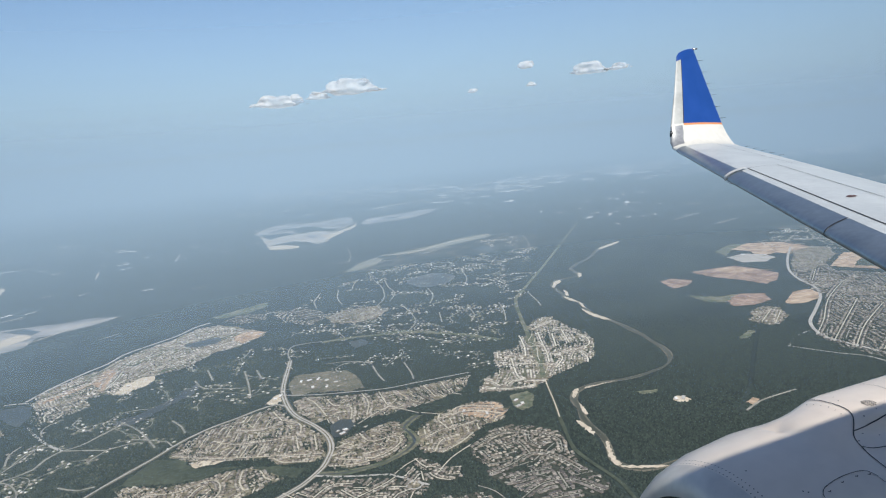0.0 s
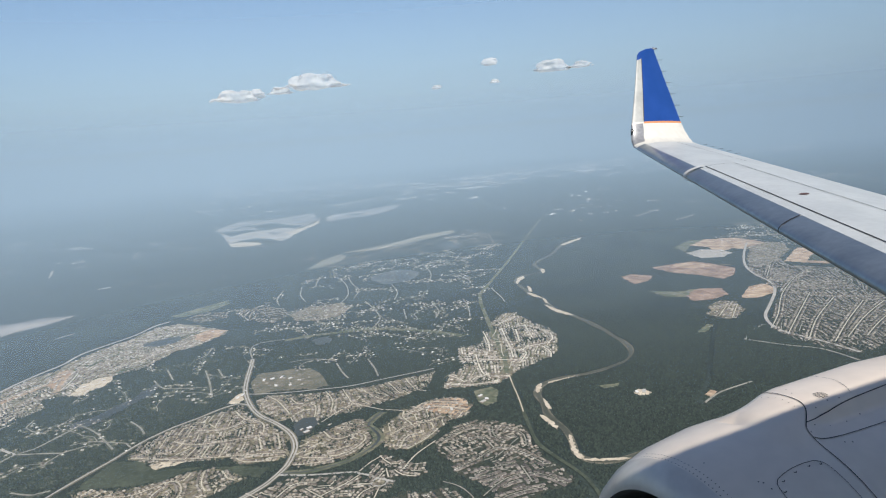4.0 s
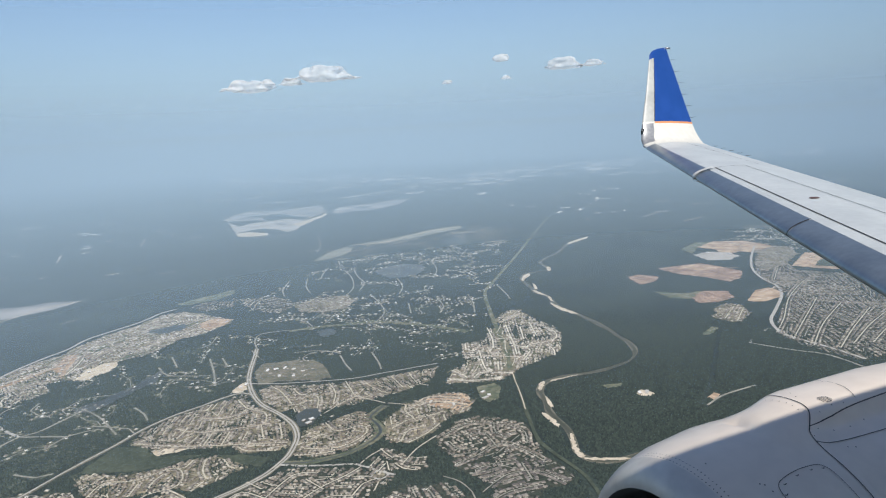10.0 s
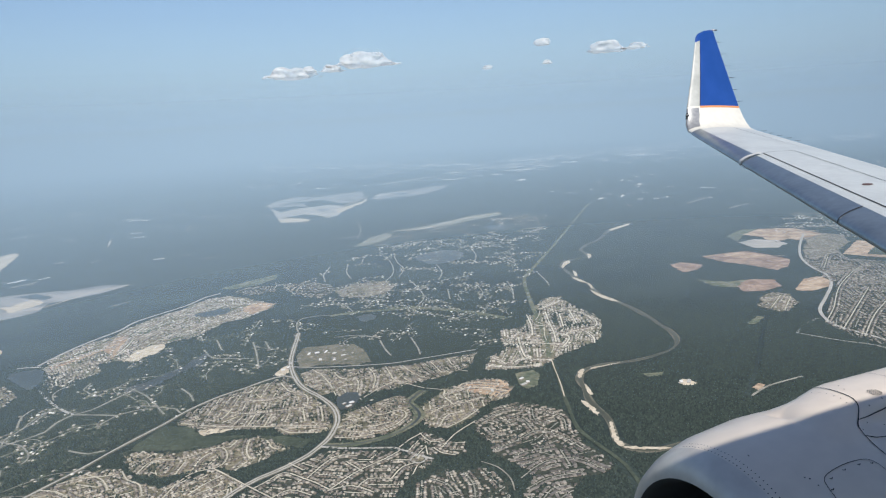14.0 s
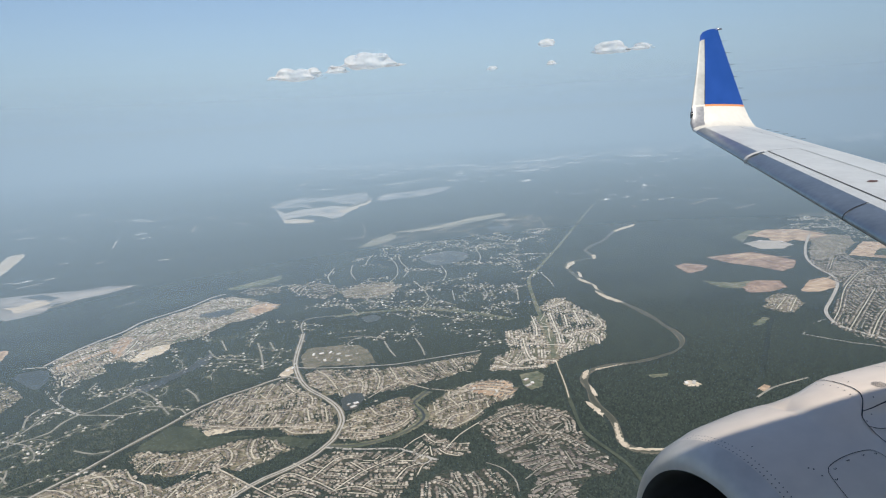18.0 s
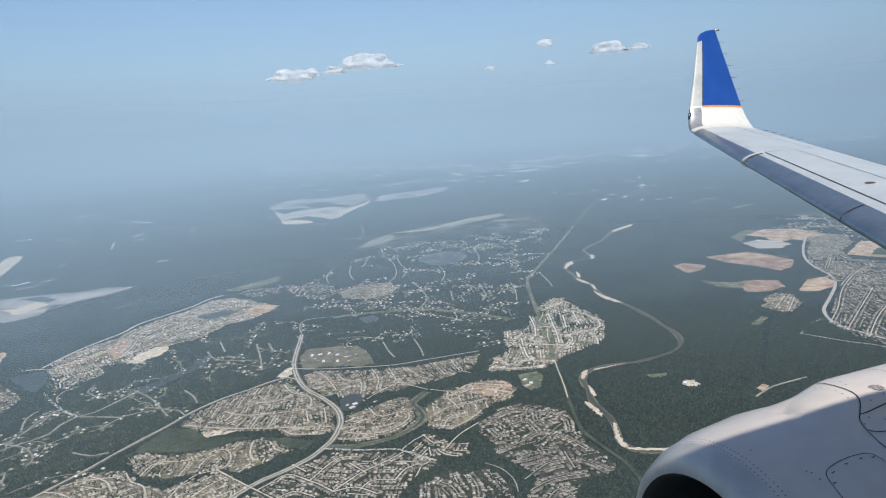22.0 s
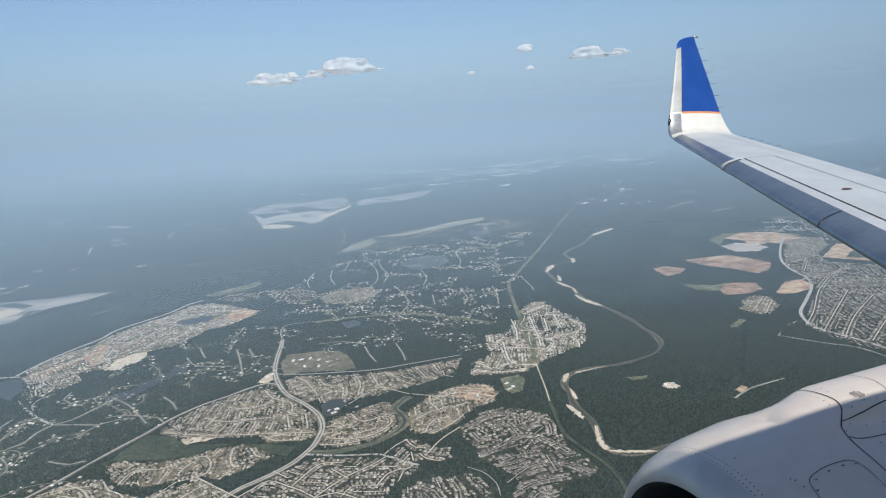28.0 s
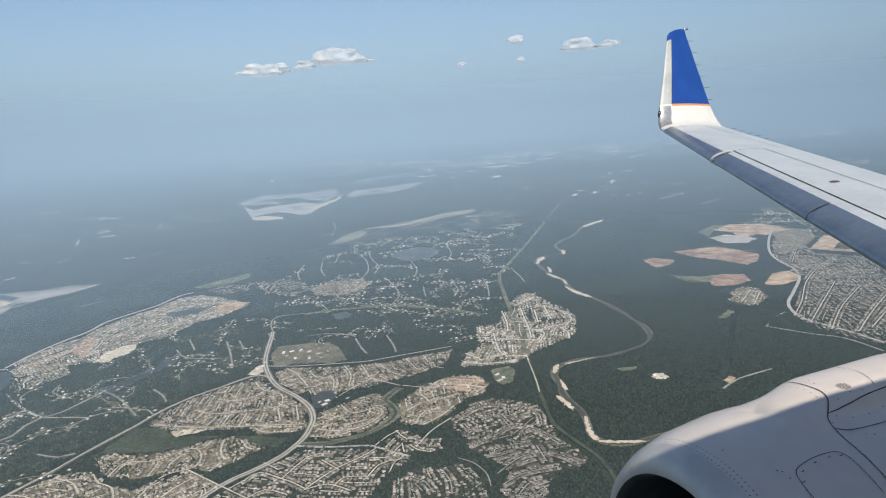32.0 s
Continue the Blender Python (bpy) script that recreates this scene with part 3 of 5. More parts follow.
# thin pale clearings, yards and roads strewn over the far plain
_r = np.random.default_rng(404)
FAR_BELT = [(310, 4284), (761, 3771), (1027, 3354), (1314, 3006), (1746, 3249), (2137, 3162), (2682, 3298), (3165, 2969), (3626, 2975)]
belt_line = curve_through(FAR_BELT, 10.0)
vs, fs = [], []
for k in range(2200):
    belt = k >= 1500
    a, r = _r.uniform(radians(-22), radians(72)), 1350 + 3000 * _r.random()
    x, y = r * math.sin(a), r * math.cos(a)
    if belt:
        q = belt_line[int(_r.integers(0, len(belt_line)))]
        x, y = q.x, q.y
        x, y = np.array((x, y)) * (1 + _r.normal(0, 0.08) + 0.12 * noise.noise((x * 0.004, y * 0.004, 3.0)))
        a, r = math.atan2(x, y), math.hypot(x, y)
    if r > 4900 or not belt and noise.noise((x * 0.0013, y * 0.0032, 8.0)) < (0.08 if a < radians(20) else 0.12) or (not belt and r < 1900 and (a > radians(15) or _r.random() < 0.6)):
        continue
    along = a + _r.normal(0, 0.3) + (math.pi / 2 if _r.random() < 0.18 else 0)
    length, wide = _r.uniform(8, 40) * r / 1700, _r.uniform(0.6, 3.0) * r / 1600 * _r.uniform(0.6, 1.6)
    if belt:
        length, wide = length * 0.7, wide * 1.9
    pts = [(x + length * u * math.cos(along) + _r.normal(0, wide), y - length * u * math.sin(along) + _r.normal(0, wide)) for u in (-0.5, -0.15, 0.2, 0.5)]
    v, f = band(pts, wide * 2.2, 0.5 + 0.01 * (k % 9), 14.0, 0.9)
    fs += [tuple(i + len(vs) for i in face) for face in f]
    vs += v
tagged(link_mesh("distant_clearings", vs, fs, STREAK), "thin pale clearings and yards on the hazy far plain", "clearings", kind="stuff")

def slimmed(pts, share):
    """An outline made narrower across its longer axis."""
    p = np.array(pts, float)
    mid = p.mean(0)
    across = np.linalg.eigh(np.cov((p - mid).T))[1][:, 0]
    return [tuple(q - across * ((q - mid) @ across) * (1 - share)) for q in p]


# sandbars along the river
for pts in ([(288, 464), (291, 461), (282, 444), (278, 433), (280, 423), (272, 422), (270, 430), (276, 445)], [(274, 424), (281, 419), (294, 412), (307, 405), (302, 402), (281, 411), (274, 418)], [(288, 511), (292, 506), (292, 492), (290, 479), (284, 477), (283, 488), (284, 499)],
            [(311, 543), (311, 535), (306, 516), (301, 516), (302, 526)], [(319, 573), (329, 576), (326, 566), (313, 554), (313, 561)], [(493, 838), (491, 822), (491, 801), (495, 778), (495, 762), (483, 769), (478, 788), (481, 814)], [(504, 915), (511, 906), (511, 881), (507, 868), (498, 885)],
            [(527, 953), (529, 939), (516, 911), (511, 919)], [(540, 1014), (560, 1022), (557, 1003), (541, 993), (524, 974), (523, 985)], [(611, 1054), (618, 1043), (607, 1022), (592, 1016)], [(767, 1234), (797, 1254), (826, 1266), (850, 1275), (836, 1249), (801, 1233), (769, 1216)],
            [(507, 872), (508, 859), (498, 836), (495, 844)], [(335, 576), (357, 575), (373, 574), (355, 571), (334, 570)]):
    patch("sandbar", slimmed(pts, 0.6), SAND, "bright bare sandbar beside the river", "sandbar", 0.42, 1.5, 1.9, False, 0.3)

# bare fields, pits and lakes
for name, pts, m, label, cat in [
    ("field", [(936, 1041), (1002, 1062), (1055, 1030), (1054, 958), (988, 919), (970, 955), (925, 950), (947, 996)], EARTH, "bare tan building land among dark woods", "field"),
    ("building_site", [(880, 980), (923, 988), (946, 960), (938, 925), (901, 909), (869, 927)], PALE, "whitish building site beside tan earth", "building site"),
    ("meadow", [(902, 1035), (973, 1076), (1002, 1062), (934, 1029), (889, 989)], GRASS, "dull green clearing beside tan earth", "meadow"),
    ("field", [(754, 924), (812, 922), (840, 917), (847, 881), (850, 832), (813, 799), (782, 789), (774, 832), (757, 868)], PINK_EARTH, "pinkish cleared field with ragged wooded edge", "field"),
    ("field", [(717, 692), (771, 730), (800, 731), (798, 709), (766, 683), (733, 679)], EARTH, "bright tan wedge of bare earth by a road", "field"),
    ("field", [(675, 903), (701, 906), (719, 875), (691, 853), (662, 850)], PINK_EARTH, "small ragged pinkish clearing in the woods", "field"),
    ("field", [(673, 759), (712, 767), (737, 748), (719, 717), (683, 709), (659, 722)], PINK_EARTH, "scraped pinkish earth between meadow and houses", "field"),
    ("meadow", [(649, 804), (673, 775), (704, 767), (663, 742), (646, 764)], GRASS, "dull green meadow with bare patches", "meadow"),
    ("field", [(941, 816), (1046, 882), (1106, 800), (993, 724)], EARTH, "large square tan field cleared for building", "field"),
    ("field", [(941, 573), (997, 591), (1033, 552), (1050, 515), (1014, 492), (951, 541)], EARTH, "tan strip of building land behind the houses", "field"),
    ("clearing", [(565, 613), (596, 628), (599, 621), (574, 605), (563, 606)], GRASS, "grassy clearing at the wood's edge", "clearing"),
    ("meadow", [(65, 758), (76, 782), (112, 776), (135, 764), (139, 744), (138, 715), (140, 698), (122, 696), (83, 715), (63, 714)], VERGE, "rounded dry grass field with few pale buildings", "meadow"),
    ("clearing", [(388, 505), (397, 510), (402, 506), (403, 496), (395, 493), (388, 498)], SAND, "small pale clearing deep in the woods", "clearing"),
    ("clearing", [(370, 540), (382, 535), (394, 533), (385, 526), (373, 528)], GRASS, "small grassy clearing in the woods", "clearing"),
    ("clearing", [(437, 466), (451, 472), (454, 466), (439, 459)], EARTH, "small tan clearing by a lane", "clearing"),
    ("clearing", [(263, 595), (282, 597), (284, 584), (269, 557), (256, 555), (254, 569)], GRASS, "square grassy lot with a pale building", "clearing"),
    ("quarry_lake", [(142, 2251), (199, 2396), (263, 2454), (356, 2402), (440, 2424), (507, 2446), (468, 2247), (432, 2187), (398, 2129), (366, 2178), (345, 2273), (303, 2313), (270, 2234), (262, 2124), (241, 2192), (198, 2200), (164, 2214)], SILT, "pale silted quarry lake with sandy rim", "lake"),
    ("quarry_lake", [(158, 2187), (176, 2065), (206, 2112), (242, 2126), (277, 2126), (332, 2141), (364, 2078), (357, 2006), (312, 1877), (284, 1849), (263, 1919), (231, 1974), (189, 1956), (157, 1919), (159, 2080)], PALE, "broad pale silted quarry basin", "lake"),
    ("quarry_lake", [(154, 1922), (193, 1927), (230, 1870), (228, 1823), (190, 1831), (156, 1860)], SAND, "narrow sandy shore of the quarry", "lake"),
    ("quarry_lake", [(483, 2193), (540, 2320), (585, 2338), (669, 2341), (759, 2390), (815, 2379), (753, 2273), (664, 2189), (596, 2157), (542, 2172), (497, 2141)], SILT, "narrow pale silted quarry lake", "lake"),
    ("quarry_lake", [(-590, 1187), (-566, 1218), (-529, 1248), (-485, 1250), (-450, 1258), (-421, 1286), (-379, 1308), (-354, 1313), (-319, 1309), (-259, 1293), (-206, 1301), (-158, 1276), (-202, 1233), (-270, 1209), (-283, 1151), (-319, 1131), (-364, 1184), (-400, 1187), (-448, 1198), (-487, 1199), (-525, 1171), (-556, 1147)], SILT, "long pale silted lake at the wood's edge", "lake"),
    ("sand_pit", [(-480, 1778), (-445, 1777), (-433, 1536), (-455, 1539), (-503, 1508), (-519, 1554), (-467, 1592)], SAND, "small bright sand pit", "sand pit"),
    ("sand_pit", [(-345, 897), (-330, 915), (-315, 921), (-319, 962), (-300, 957), (-281, 967), (-275, 934), (-283, 901), (-303, 893), (-285, 866), (-305, 847), (-325, 849), (-342, 869)], EARTH, "tan sand pit among woods", "sand pit"),
    ("sand_pit", [(-558, 977), (-552, 1009), (-543, 1046), (-529, 1032), (-535, 993), (-541, 960)], SAND, "bright sand pit among woods", "sand pit"),
    ("field", [(-478, 757), (-455, 762), (-424, 775), (-391, 785), (-361, 785), (-340, 781), (-345, 760), (-376, 749), (-397, 730), (-416, 716), (-435, 702), (-446, 682), (-462, 712)], EARTH, "tan industrial plot beside the highway", "field"),
    ("pond", [(-114, 742), (-92, 754), (-76, 769), (-59, 785), (-42, 809), (-31, 820), (-36, 785), (-50, 771), (-69, 753), (-90, 730), (-106, 727)], LAKE, "long dark pond among wooded lots", "pond"),
    ("pond", [(340, 1207), (403, 1238), (427, 1189), (394, 1135), (346, 1134)], LAKE, "small pale pond among houses", "pond"),
    ("pond", [(573, 1444), (621, 1434), (594, 1380), (563, 1396)], LAKE, "grey pond among wooded lots", "pond"),
    ("pond", [(160, 876), (180, 879), (180, 855), (162, 849)], LAKE, "small dark pond among wooded lots", "pond"),
    ("meadow", [(256, 1378), (306, 1456), (360, 1510), (363, 1471), (333, 1412), (289, 1383)], STUBBLE, "pale bare strip above the wooded lots", "meadow"),
    ("meadow", [(375, 1526), (447, 1536), (530, 1571), (608, 1619), (692, 1633), (680, 1581), (596, 1549), (510, 1514), (448, 1496)], STUBBLE, "pale bare strip at the wood's far edge", "meadow"),
    ("meadow", [(-10, 1153), (27, 1178), (85, 1208), (84, 1179), (53, 1148), (7, 1134)], GRASS, "dull green clearing behind the housing strip", "meadow"),
    ("pond", [(-245, 851), (-221, 858), (-207, 843), (-203, 802), (-212, 789), (-230, 816)], LAKE, "dark bluish pond inside a road bend", "pond"),
    ("field", [(34, 706), (44, 724), (54, 732), (53, 710), (46, 701)], SAND, "bright bare plot beside the main road", "field"),
    ("meadow", [(-68, 626), (-49, 616), (-34, 587), (-2, 575), (35, 555), (52, 541), (41, 529), (28, 541), (8, 570), (-11, 571), (-29, 565), (-52, 568), (-74, 578), (-92, 584), (-102, 579)], PASTURE, "dark green open pasture between estates", "meadow"),
]:
    patch(name, pts, m, label, cat, 0.35, 14.0 if cat == "lake" else 3.0 if cat == "clearing" else 4.0, 7.0 if cat == "lake" else 1.4 if cat == "clearing" else 3.5, cat in ("pond", "sand pit"), 0.022 if cat == "lake" else 0.11)

# islands and shores that break up the quarry lakes, and tracks over the bare fields
for pts, m, z in (([(196, 2270), (243, 2279), (294, 2248), (326, 2272), (290, 2288), (247, 2312)], WOODS, 0.5), ([(326, 2004), (383, 2077), (430, 2134), (480, 2235), (445, 2119), (379, 2016), (324, 1919)], SAND, 0.5), ([(267, 2057), (303, 2070), (325, 2035), (291, 1991)], SILT, 0.52), ([(-354, 1223), (-329, 1219), (-311, 1247), (-281, 1221), (-299, 1190), (-318, 1174)], SAND, 0.5),
                  ([(-339, 1295), (-304, 1296), (-279, 1256), (-287, 1232), (-314, 1260)], LAKE, 0.48), ([(567, 2269), (628, 2270), (667, 2297), (594, 2220)], WOODS, 0.5)):
    patch("shoal", pts, m, "bank of silt and scrub in the quarry lake", "bank", z, 10.0, 8.0, False, 0.03)
patch("field", [(969, 796), (1019, 827), (1050, 793), (999, 755)], PASTURE, "darker grassy square inside the tan field", "field", 0.5, 5.0, 3.0)
patch("field", [(792, 915), (833, 914), (841, 872), (812, 874), (788, 885)], EARTH, "paler scraped earth inside the pinkish field", "field", 0.5, 5.0, 6.0)
for pts, wide, m in (([(150, 2261), (266, 2473), (399, 2423), (507, 2446)], 4, SAND), ([(176, 2065), (277, 2126), (366, 2092)], 4, SAND), ([(361, 2064), (429, 2171), (492, 2284)], 4, SAND), ([(489, 2206), (627, 2340), (812, 2382)], 4, PALE),
                     ([(-341, 1173), (-284, 1178), (-250, 1210), (-211, 1256), (-163, 1275)], 3, SAND), ([(373, 1518), (453, 1511), (580, 1585), (688, 1611)], 5, SAND), ([(1008, 1020), (1055, 1006), (1064, 976)], 2.5, SAND), ([(803, 913), (829, 879), (863, 855)], 2.2, EARTH), ([(995, 844), (1052, 850), (1077, 820)], 2.5, SAND), ([(767, 719), (808, 728)], 2.0, SAND)):
    strip("dirt_track", pts, wide, m, "pale dirt track over bare ground", "track", 0.56, 12.0, 0.7)

# ---- housing ----
HOUSE_V = [(-1.6, -1.2, 0), (1.6, -1.2, 0), (1.6, 1.2, 0), (-1.6, 1.2, 0), (-1.6, -1.2, 0.75), (1.6, -1.2, 0.75), (1.6, 1.2, 0.75), (-1.6, 1.2, 0.75)]
HOUSE_F = [(0, 1, 5, 4), (1, 2, 6, 5), (2, 3, 7, 6), (3, 0, 4, 7)]
ROOF_V = [(-1.8, -1.4, 0.7), (1.8, -1.4, 0.7), (1.8, 1.4, 0.7), (-1.8, 1.4, 0.7), (-0.6, 0, 1.5), (0.6, 0, 1.5)]
ROOF_F = [(0, 1, 5, 4), (2, 3, 4, 5), (1, 2, 5), (3, 0, 4), (3, 2, 1, 0)]


def plots(poly, angle, gap, spacing, bend=2.0, seed=1, cell=74.0):
    """House places along the streets of small blocks, each block turned its own way, and the streets' lines."""
    rng = np.random.default_rng(seed)
    p = np.array(poly, float)
    lo, hi = p.min(0) - 20, p.max(0) + 20
    seeds = []
    for q in rng.uniform(lo, hi, (900, 2)):
        if all(math.hypot(q[0] - r[0], q[1] - r[1]) > cell * 0.8 for r in seeds):
            seeds.append(q)
    seeds = np.array(seeds)
    turns = angle + rng.choice([0, 0, 0, 90], len(seeds)) + rng.normal(0, 9, len(seeds))

    def warped(xy):
        return np.array([(x + 3.2 * bend * noise.noise((x * 0.016, y * 0.016, seed)), y + 3.2 * bend * noise.noise((x * 0.016, y * 0.016, seed + 40.0))) for x, y in xy]).reshape(-1, 2)

    def margin(xy):
        """How far each point lies inside the block of its own seed, and which seed that is."""
        d = np.sqrt(((xy[:, None] - seeds[None]) ** 2).sum(2))
        order = np.argsort(d, 1)
        rows = np.arange(len(xy))
        first, second = order[:, 0], order[:, 1]
        apart = np.sqrt(((seeds[first] - seeds[second]) ** 2).sum(1))
        return (d[rows, second] ** 2 - d[rows, first] ** 2) / (2 * apart), first

    homes, streets, bulbs = [], [], []
    for k, (seed_xy, turned) in enumerate(zip(seeds, turns)):
        c, s = math.cos(radians(turned)), math.sin(radians(turned))
        reach = cell * 1.3
        shift = rng.uniform(0, gap)
        for v in np.arange(-reach + shift, reach, gap):
            us = np.arange(-reach, reach, spacing)
            off = bend * 0.5 * np.sin(us * 0.04 + v * 0.05 + k)
            for side in (-1, 1):
                vv = v + off + side * gap * 0.27
                xy = seed_xy + np.stack([us * c - vv * s, us * s + vv * c], 1) + rng.normal(0, 0.2, (len(us), 2))
                far_in, own = margin(xy)
                ok = (own == k) & (far_in > 2.6) & (rng.random(len(us)) > 0.05)
                drive = xy - side * gap * 0.15 * np.array([-s, c]) + rng.normal(0, 0.25, (len(us), 1)) * np.array([c, s])
                if ok.any():
                    homes.append(np.c_[warped(xy[ok]), np.full(ok.sum(), radians(turned)) + (rng.random(ok.sum()) < 0.35) * math.pi / 2 + rng.normal(0, 0.07, ok.sum()), warped(drive[ok]), np.full(ok.sum(), radians(turned))])
            line = seed_xy + np.stack([us * c - (v + off) * s, us * s + (v + off) * c], 1)
            far_in, own = margin(line)
            ok = (own == k) & (far_in > -1.0)
            # some streets stop short in a turning circle
            cut = rng.random() < 0.45
            if cut and ok.sum() > 8:
                ends = np.nonzero(ok)[0]
                ok[ends[-3:] if rng.random() < 0.5 else ends[:3]] = False
            run = line[ok]
            if len(run) > 3:
                run = warped(run)
                good = inside(run, poly)
                part_run = []
                for q, g in zip(list(run) + [None], list(good) + [False]):
                    if g:
                        part_run.append(tuple(q))
                    else:
                        if len(part_run) > 3:
                            streets.append(part_run)
                            bulbs += [part_run[0], part_run[-1]] if cut else []
                        part_run = []
    # collector streets between the blocks
    for a in range(len(seeds)):
        for b in range(a + 1, len(seeds)):
            d = seeds[b] - seeds[a]
            if math.hypot(*d) > cell * 2.2:
                continue
            n = np.array([-d[1], d[0]]) / math.hypot(*d)
            line = (seeds[a] + seeds[b]) / 2 + np.arange(-cell * 1.2, cell * 1.2, 4.0)[:, None] * n
            far_in, own = margin(line)
            run = line[((own == a) | (own == b)) & (np.abs(far_in) < 0.05)]
            if len(run) > 3:
                run = warped(run)
                run = [tuple(q) for q in run[inside(run, poly)]]
                if len(run) > 3:
                    streets.append(run)
    homes = np.concatenate(homes)
    homes = homes[inside(homes[:, :2], poly)]
    return homes, streets, bulbs


ESTATES = []
# main streets of the estates, laid by hand
MID_LINES = [[(75, 706), (83, 680), (87, 642)], [(96, 685), (99, 665), (113, 652), (109, 628), (105, 615), (107, 602)], [(132, 682), (132, 652), (123, 624)], [(149, 677), (148, 647), (149, 633), (169, 601)], [(166, 670), (170, 643), (179, 623)], [(196, 669), (197, 632)], [(216, 668), (214, 636), (222, 623)],
             [(149, 633), (129, 621), (110, 606)], [(171, 600), (185, 587), (180, 577), (182, 548)], [(77, 546), (94, 534), (113, 532), (129, 541), (137, 552), (134, 564), (115, 561), (109, 569)], [(109, 569), (107, 585)], [(100, 541), (120, 543)], [(70, 534), (87, 528), (101, 526)]]
MID_WEST_LINES = [[(-54, 624), (-29, 606), (-1, 591), (27, 579), (55, 567), (69, 561)], [(10, 611), (2, 591)], [(25, 608), (16, 584)], [(40, 601), (34, 585)], [(53, 608), (51, 579)], [(69, 604), (66, 572)], [(-9, 638), (-19, 618), (-34, 620)], [(40, 682), (46, 655), (60, 637), (58, 615)],
                  [(2, 654), (23, 641), (45, 648)], [(-19, 639), (5, 618), (61, 608)], [(29, 574), (35, 562), (58, 551)], [(-39, 630), (-54, 624)]]
EAST_LINES = [[(182, 579), (204, 583), (223, 574), (237, 559)], [(157, 544), (176, 554), (192, 553), (211, 556)], [(156, 516), (169, 534), (185, 534)], [(161, 511), (180, 520), (198, 533)], [(197, 587), (211, 595), (237, 578)]]
SE_LINES = [[(191, 509), (218, 521), (236, 514), (256, 489), (248, 464)], [(181, 459), (202, 464), (227, 474), (239, 457), (245, 429)], [(209, 500), (224, 499), (223, 470)], [(183, 412), (210, 426), (233, 420), (243, 397)], [(191, 444), (208, 446), (226, 443)], [(180, 397), (201, 404), (227, 401)], [(192, 497), (194, 479), (206, 478)],
            [(228, 437), (223, 411)], [(166, 446), (174, 433), (176, 415), (172, 399)], [(123, 439), (132, 427), (133, 410)], [(149, 436), (149, 419), (144, 402)], [(241, 512), (234, 494), (238, 480)], [(178, 375), (196, 390), (208, 391)]]
SOUTH_LINES = [[(0, 480), (10, 486), (24, 494), (37, 479), (45, 468), (52, 455)], [(29, 508), (38, 492)], [(39, 478), (64, 502), (81, 496)], [(52, 455), (76, 472), (100, 482), (114, 490)], [(71, 491), (80, 470)], [(97, 451), (109, 464), (121, 466)], [(71, 449), (81, 458), (97, 451)],
               [(51, 454), (68, 454), (81, 438)], [(115, 495), (127, 505), (139, 511)], [(137, 512), (141, 493), (152, 491)], [(140, 483), (143, 472), (152, 464)], [(8, 459), (25, 467), (39, 453)], [(-4, 487), (16, 455)], [(-27, 525), (-4, 487)], [(146, 480), (164, 498), (188, 513)]]
SW_LINES = [[(-84, 541), (-73, 559), (-51, 552), (-23, 560), (-16, 546), (-18, 532), (-25, 525), (-42, 524), (-54, 511)], [(3, 564), (-1, 544), (1, 528)], [(16, 556), (19, 540), (23, 535)], [(-7, 566), (-14, 555)], [(-123, 559), (-109, 545), (-102, 525)], [(-95, 552), (-90, 536), (-80, 523), (-77, 505)], [(-152, 547), (-139, 539), (-124, 519)],
            [(-141, 551), (-126, 553), (-97, 547)], [(-64, 491), (-54, 511)], [(-45, 491), (-34, 502), (-21, 510)], [(-62, 506), (-46, 515)]]
STRIP_LINES = [[(-204, 863), (-183, 877), (-155, 902), (-141, 913), (-126, 935), (-136, 903), (-138, 866)], [(-184, 786), (-188, 812), (-174, 824), (-150, 834)], [(-135, 864), (-126, 898), (-122, 925)], [(-114, 954), (-88, 981), (-62, 988)], [(-84, 911), (-53, 926), (-17, 956)], [(-59, 1011), (-28, 1032), (12, 1036), (44, 1017)], [(-15, 1070), (5, 1069), (21, 1045)], [(-50, 946), (2, 975), (42, 991)]]
NEW_LINES = [[(286, 682), (309, 674), (343, 651)], [(312, 694), (299, 658), (292, 630), (299, 618), (312, 612)], [(359, 770), (344, 725), (330, 694)], [(385, 769), (368, 724), (357, 693), (343, 660)], [(397, 753), (377, 706)], [(417, 765), (396, 708)], [(354, 690), (364, 675), (360, 661), (340, 640)], [(349, 722), (366, 718)],
             [(408, 770), (423, 739), (422, 707), (406, 685), (375, 683), (358, 678)], [(386, 783), (411, 799), (427, 806)], [(300, 705), (310, 731)], [(271, 619), (281, 628), (297, 627)], [(259, 651), (264, 633), (265, 622)], [(246, 632), (259, 616), (295, 603)], [(303, 626), (314, 650)], [(390, 675), (387, 653), (378, 636)]]
FAR_LINES = [[(639, 572), (692, 609), (778, 677), (875, 735), (912, 743)], [(636, 546), (711, 595), (805, 656)], [(636, 519), (714, 571), (810, 623)], [(653, 500), (726, 541), (819, 589)], [(784, 672), (805, 627), (839, 600), (887, 563)], [(675, 502), (755, 541), (838, 574)], [(697, 495), (773, 528), (887, 563)], [(829, 774), (842, 743), (886, 726)],
             [(648, 674), (678, 678)], [(632, 645), (685, 683)], [(638, 630), (689, 671)], [(843, 762), (907, 814)]]
MAIN_LINES = MID_LINES + MID_WEST_LINES + EAST_LINES + SE_LINES + SOUTH_LINES + SW_LINES + STRIP_LINES + NEW_LINES + FAR_LINES
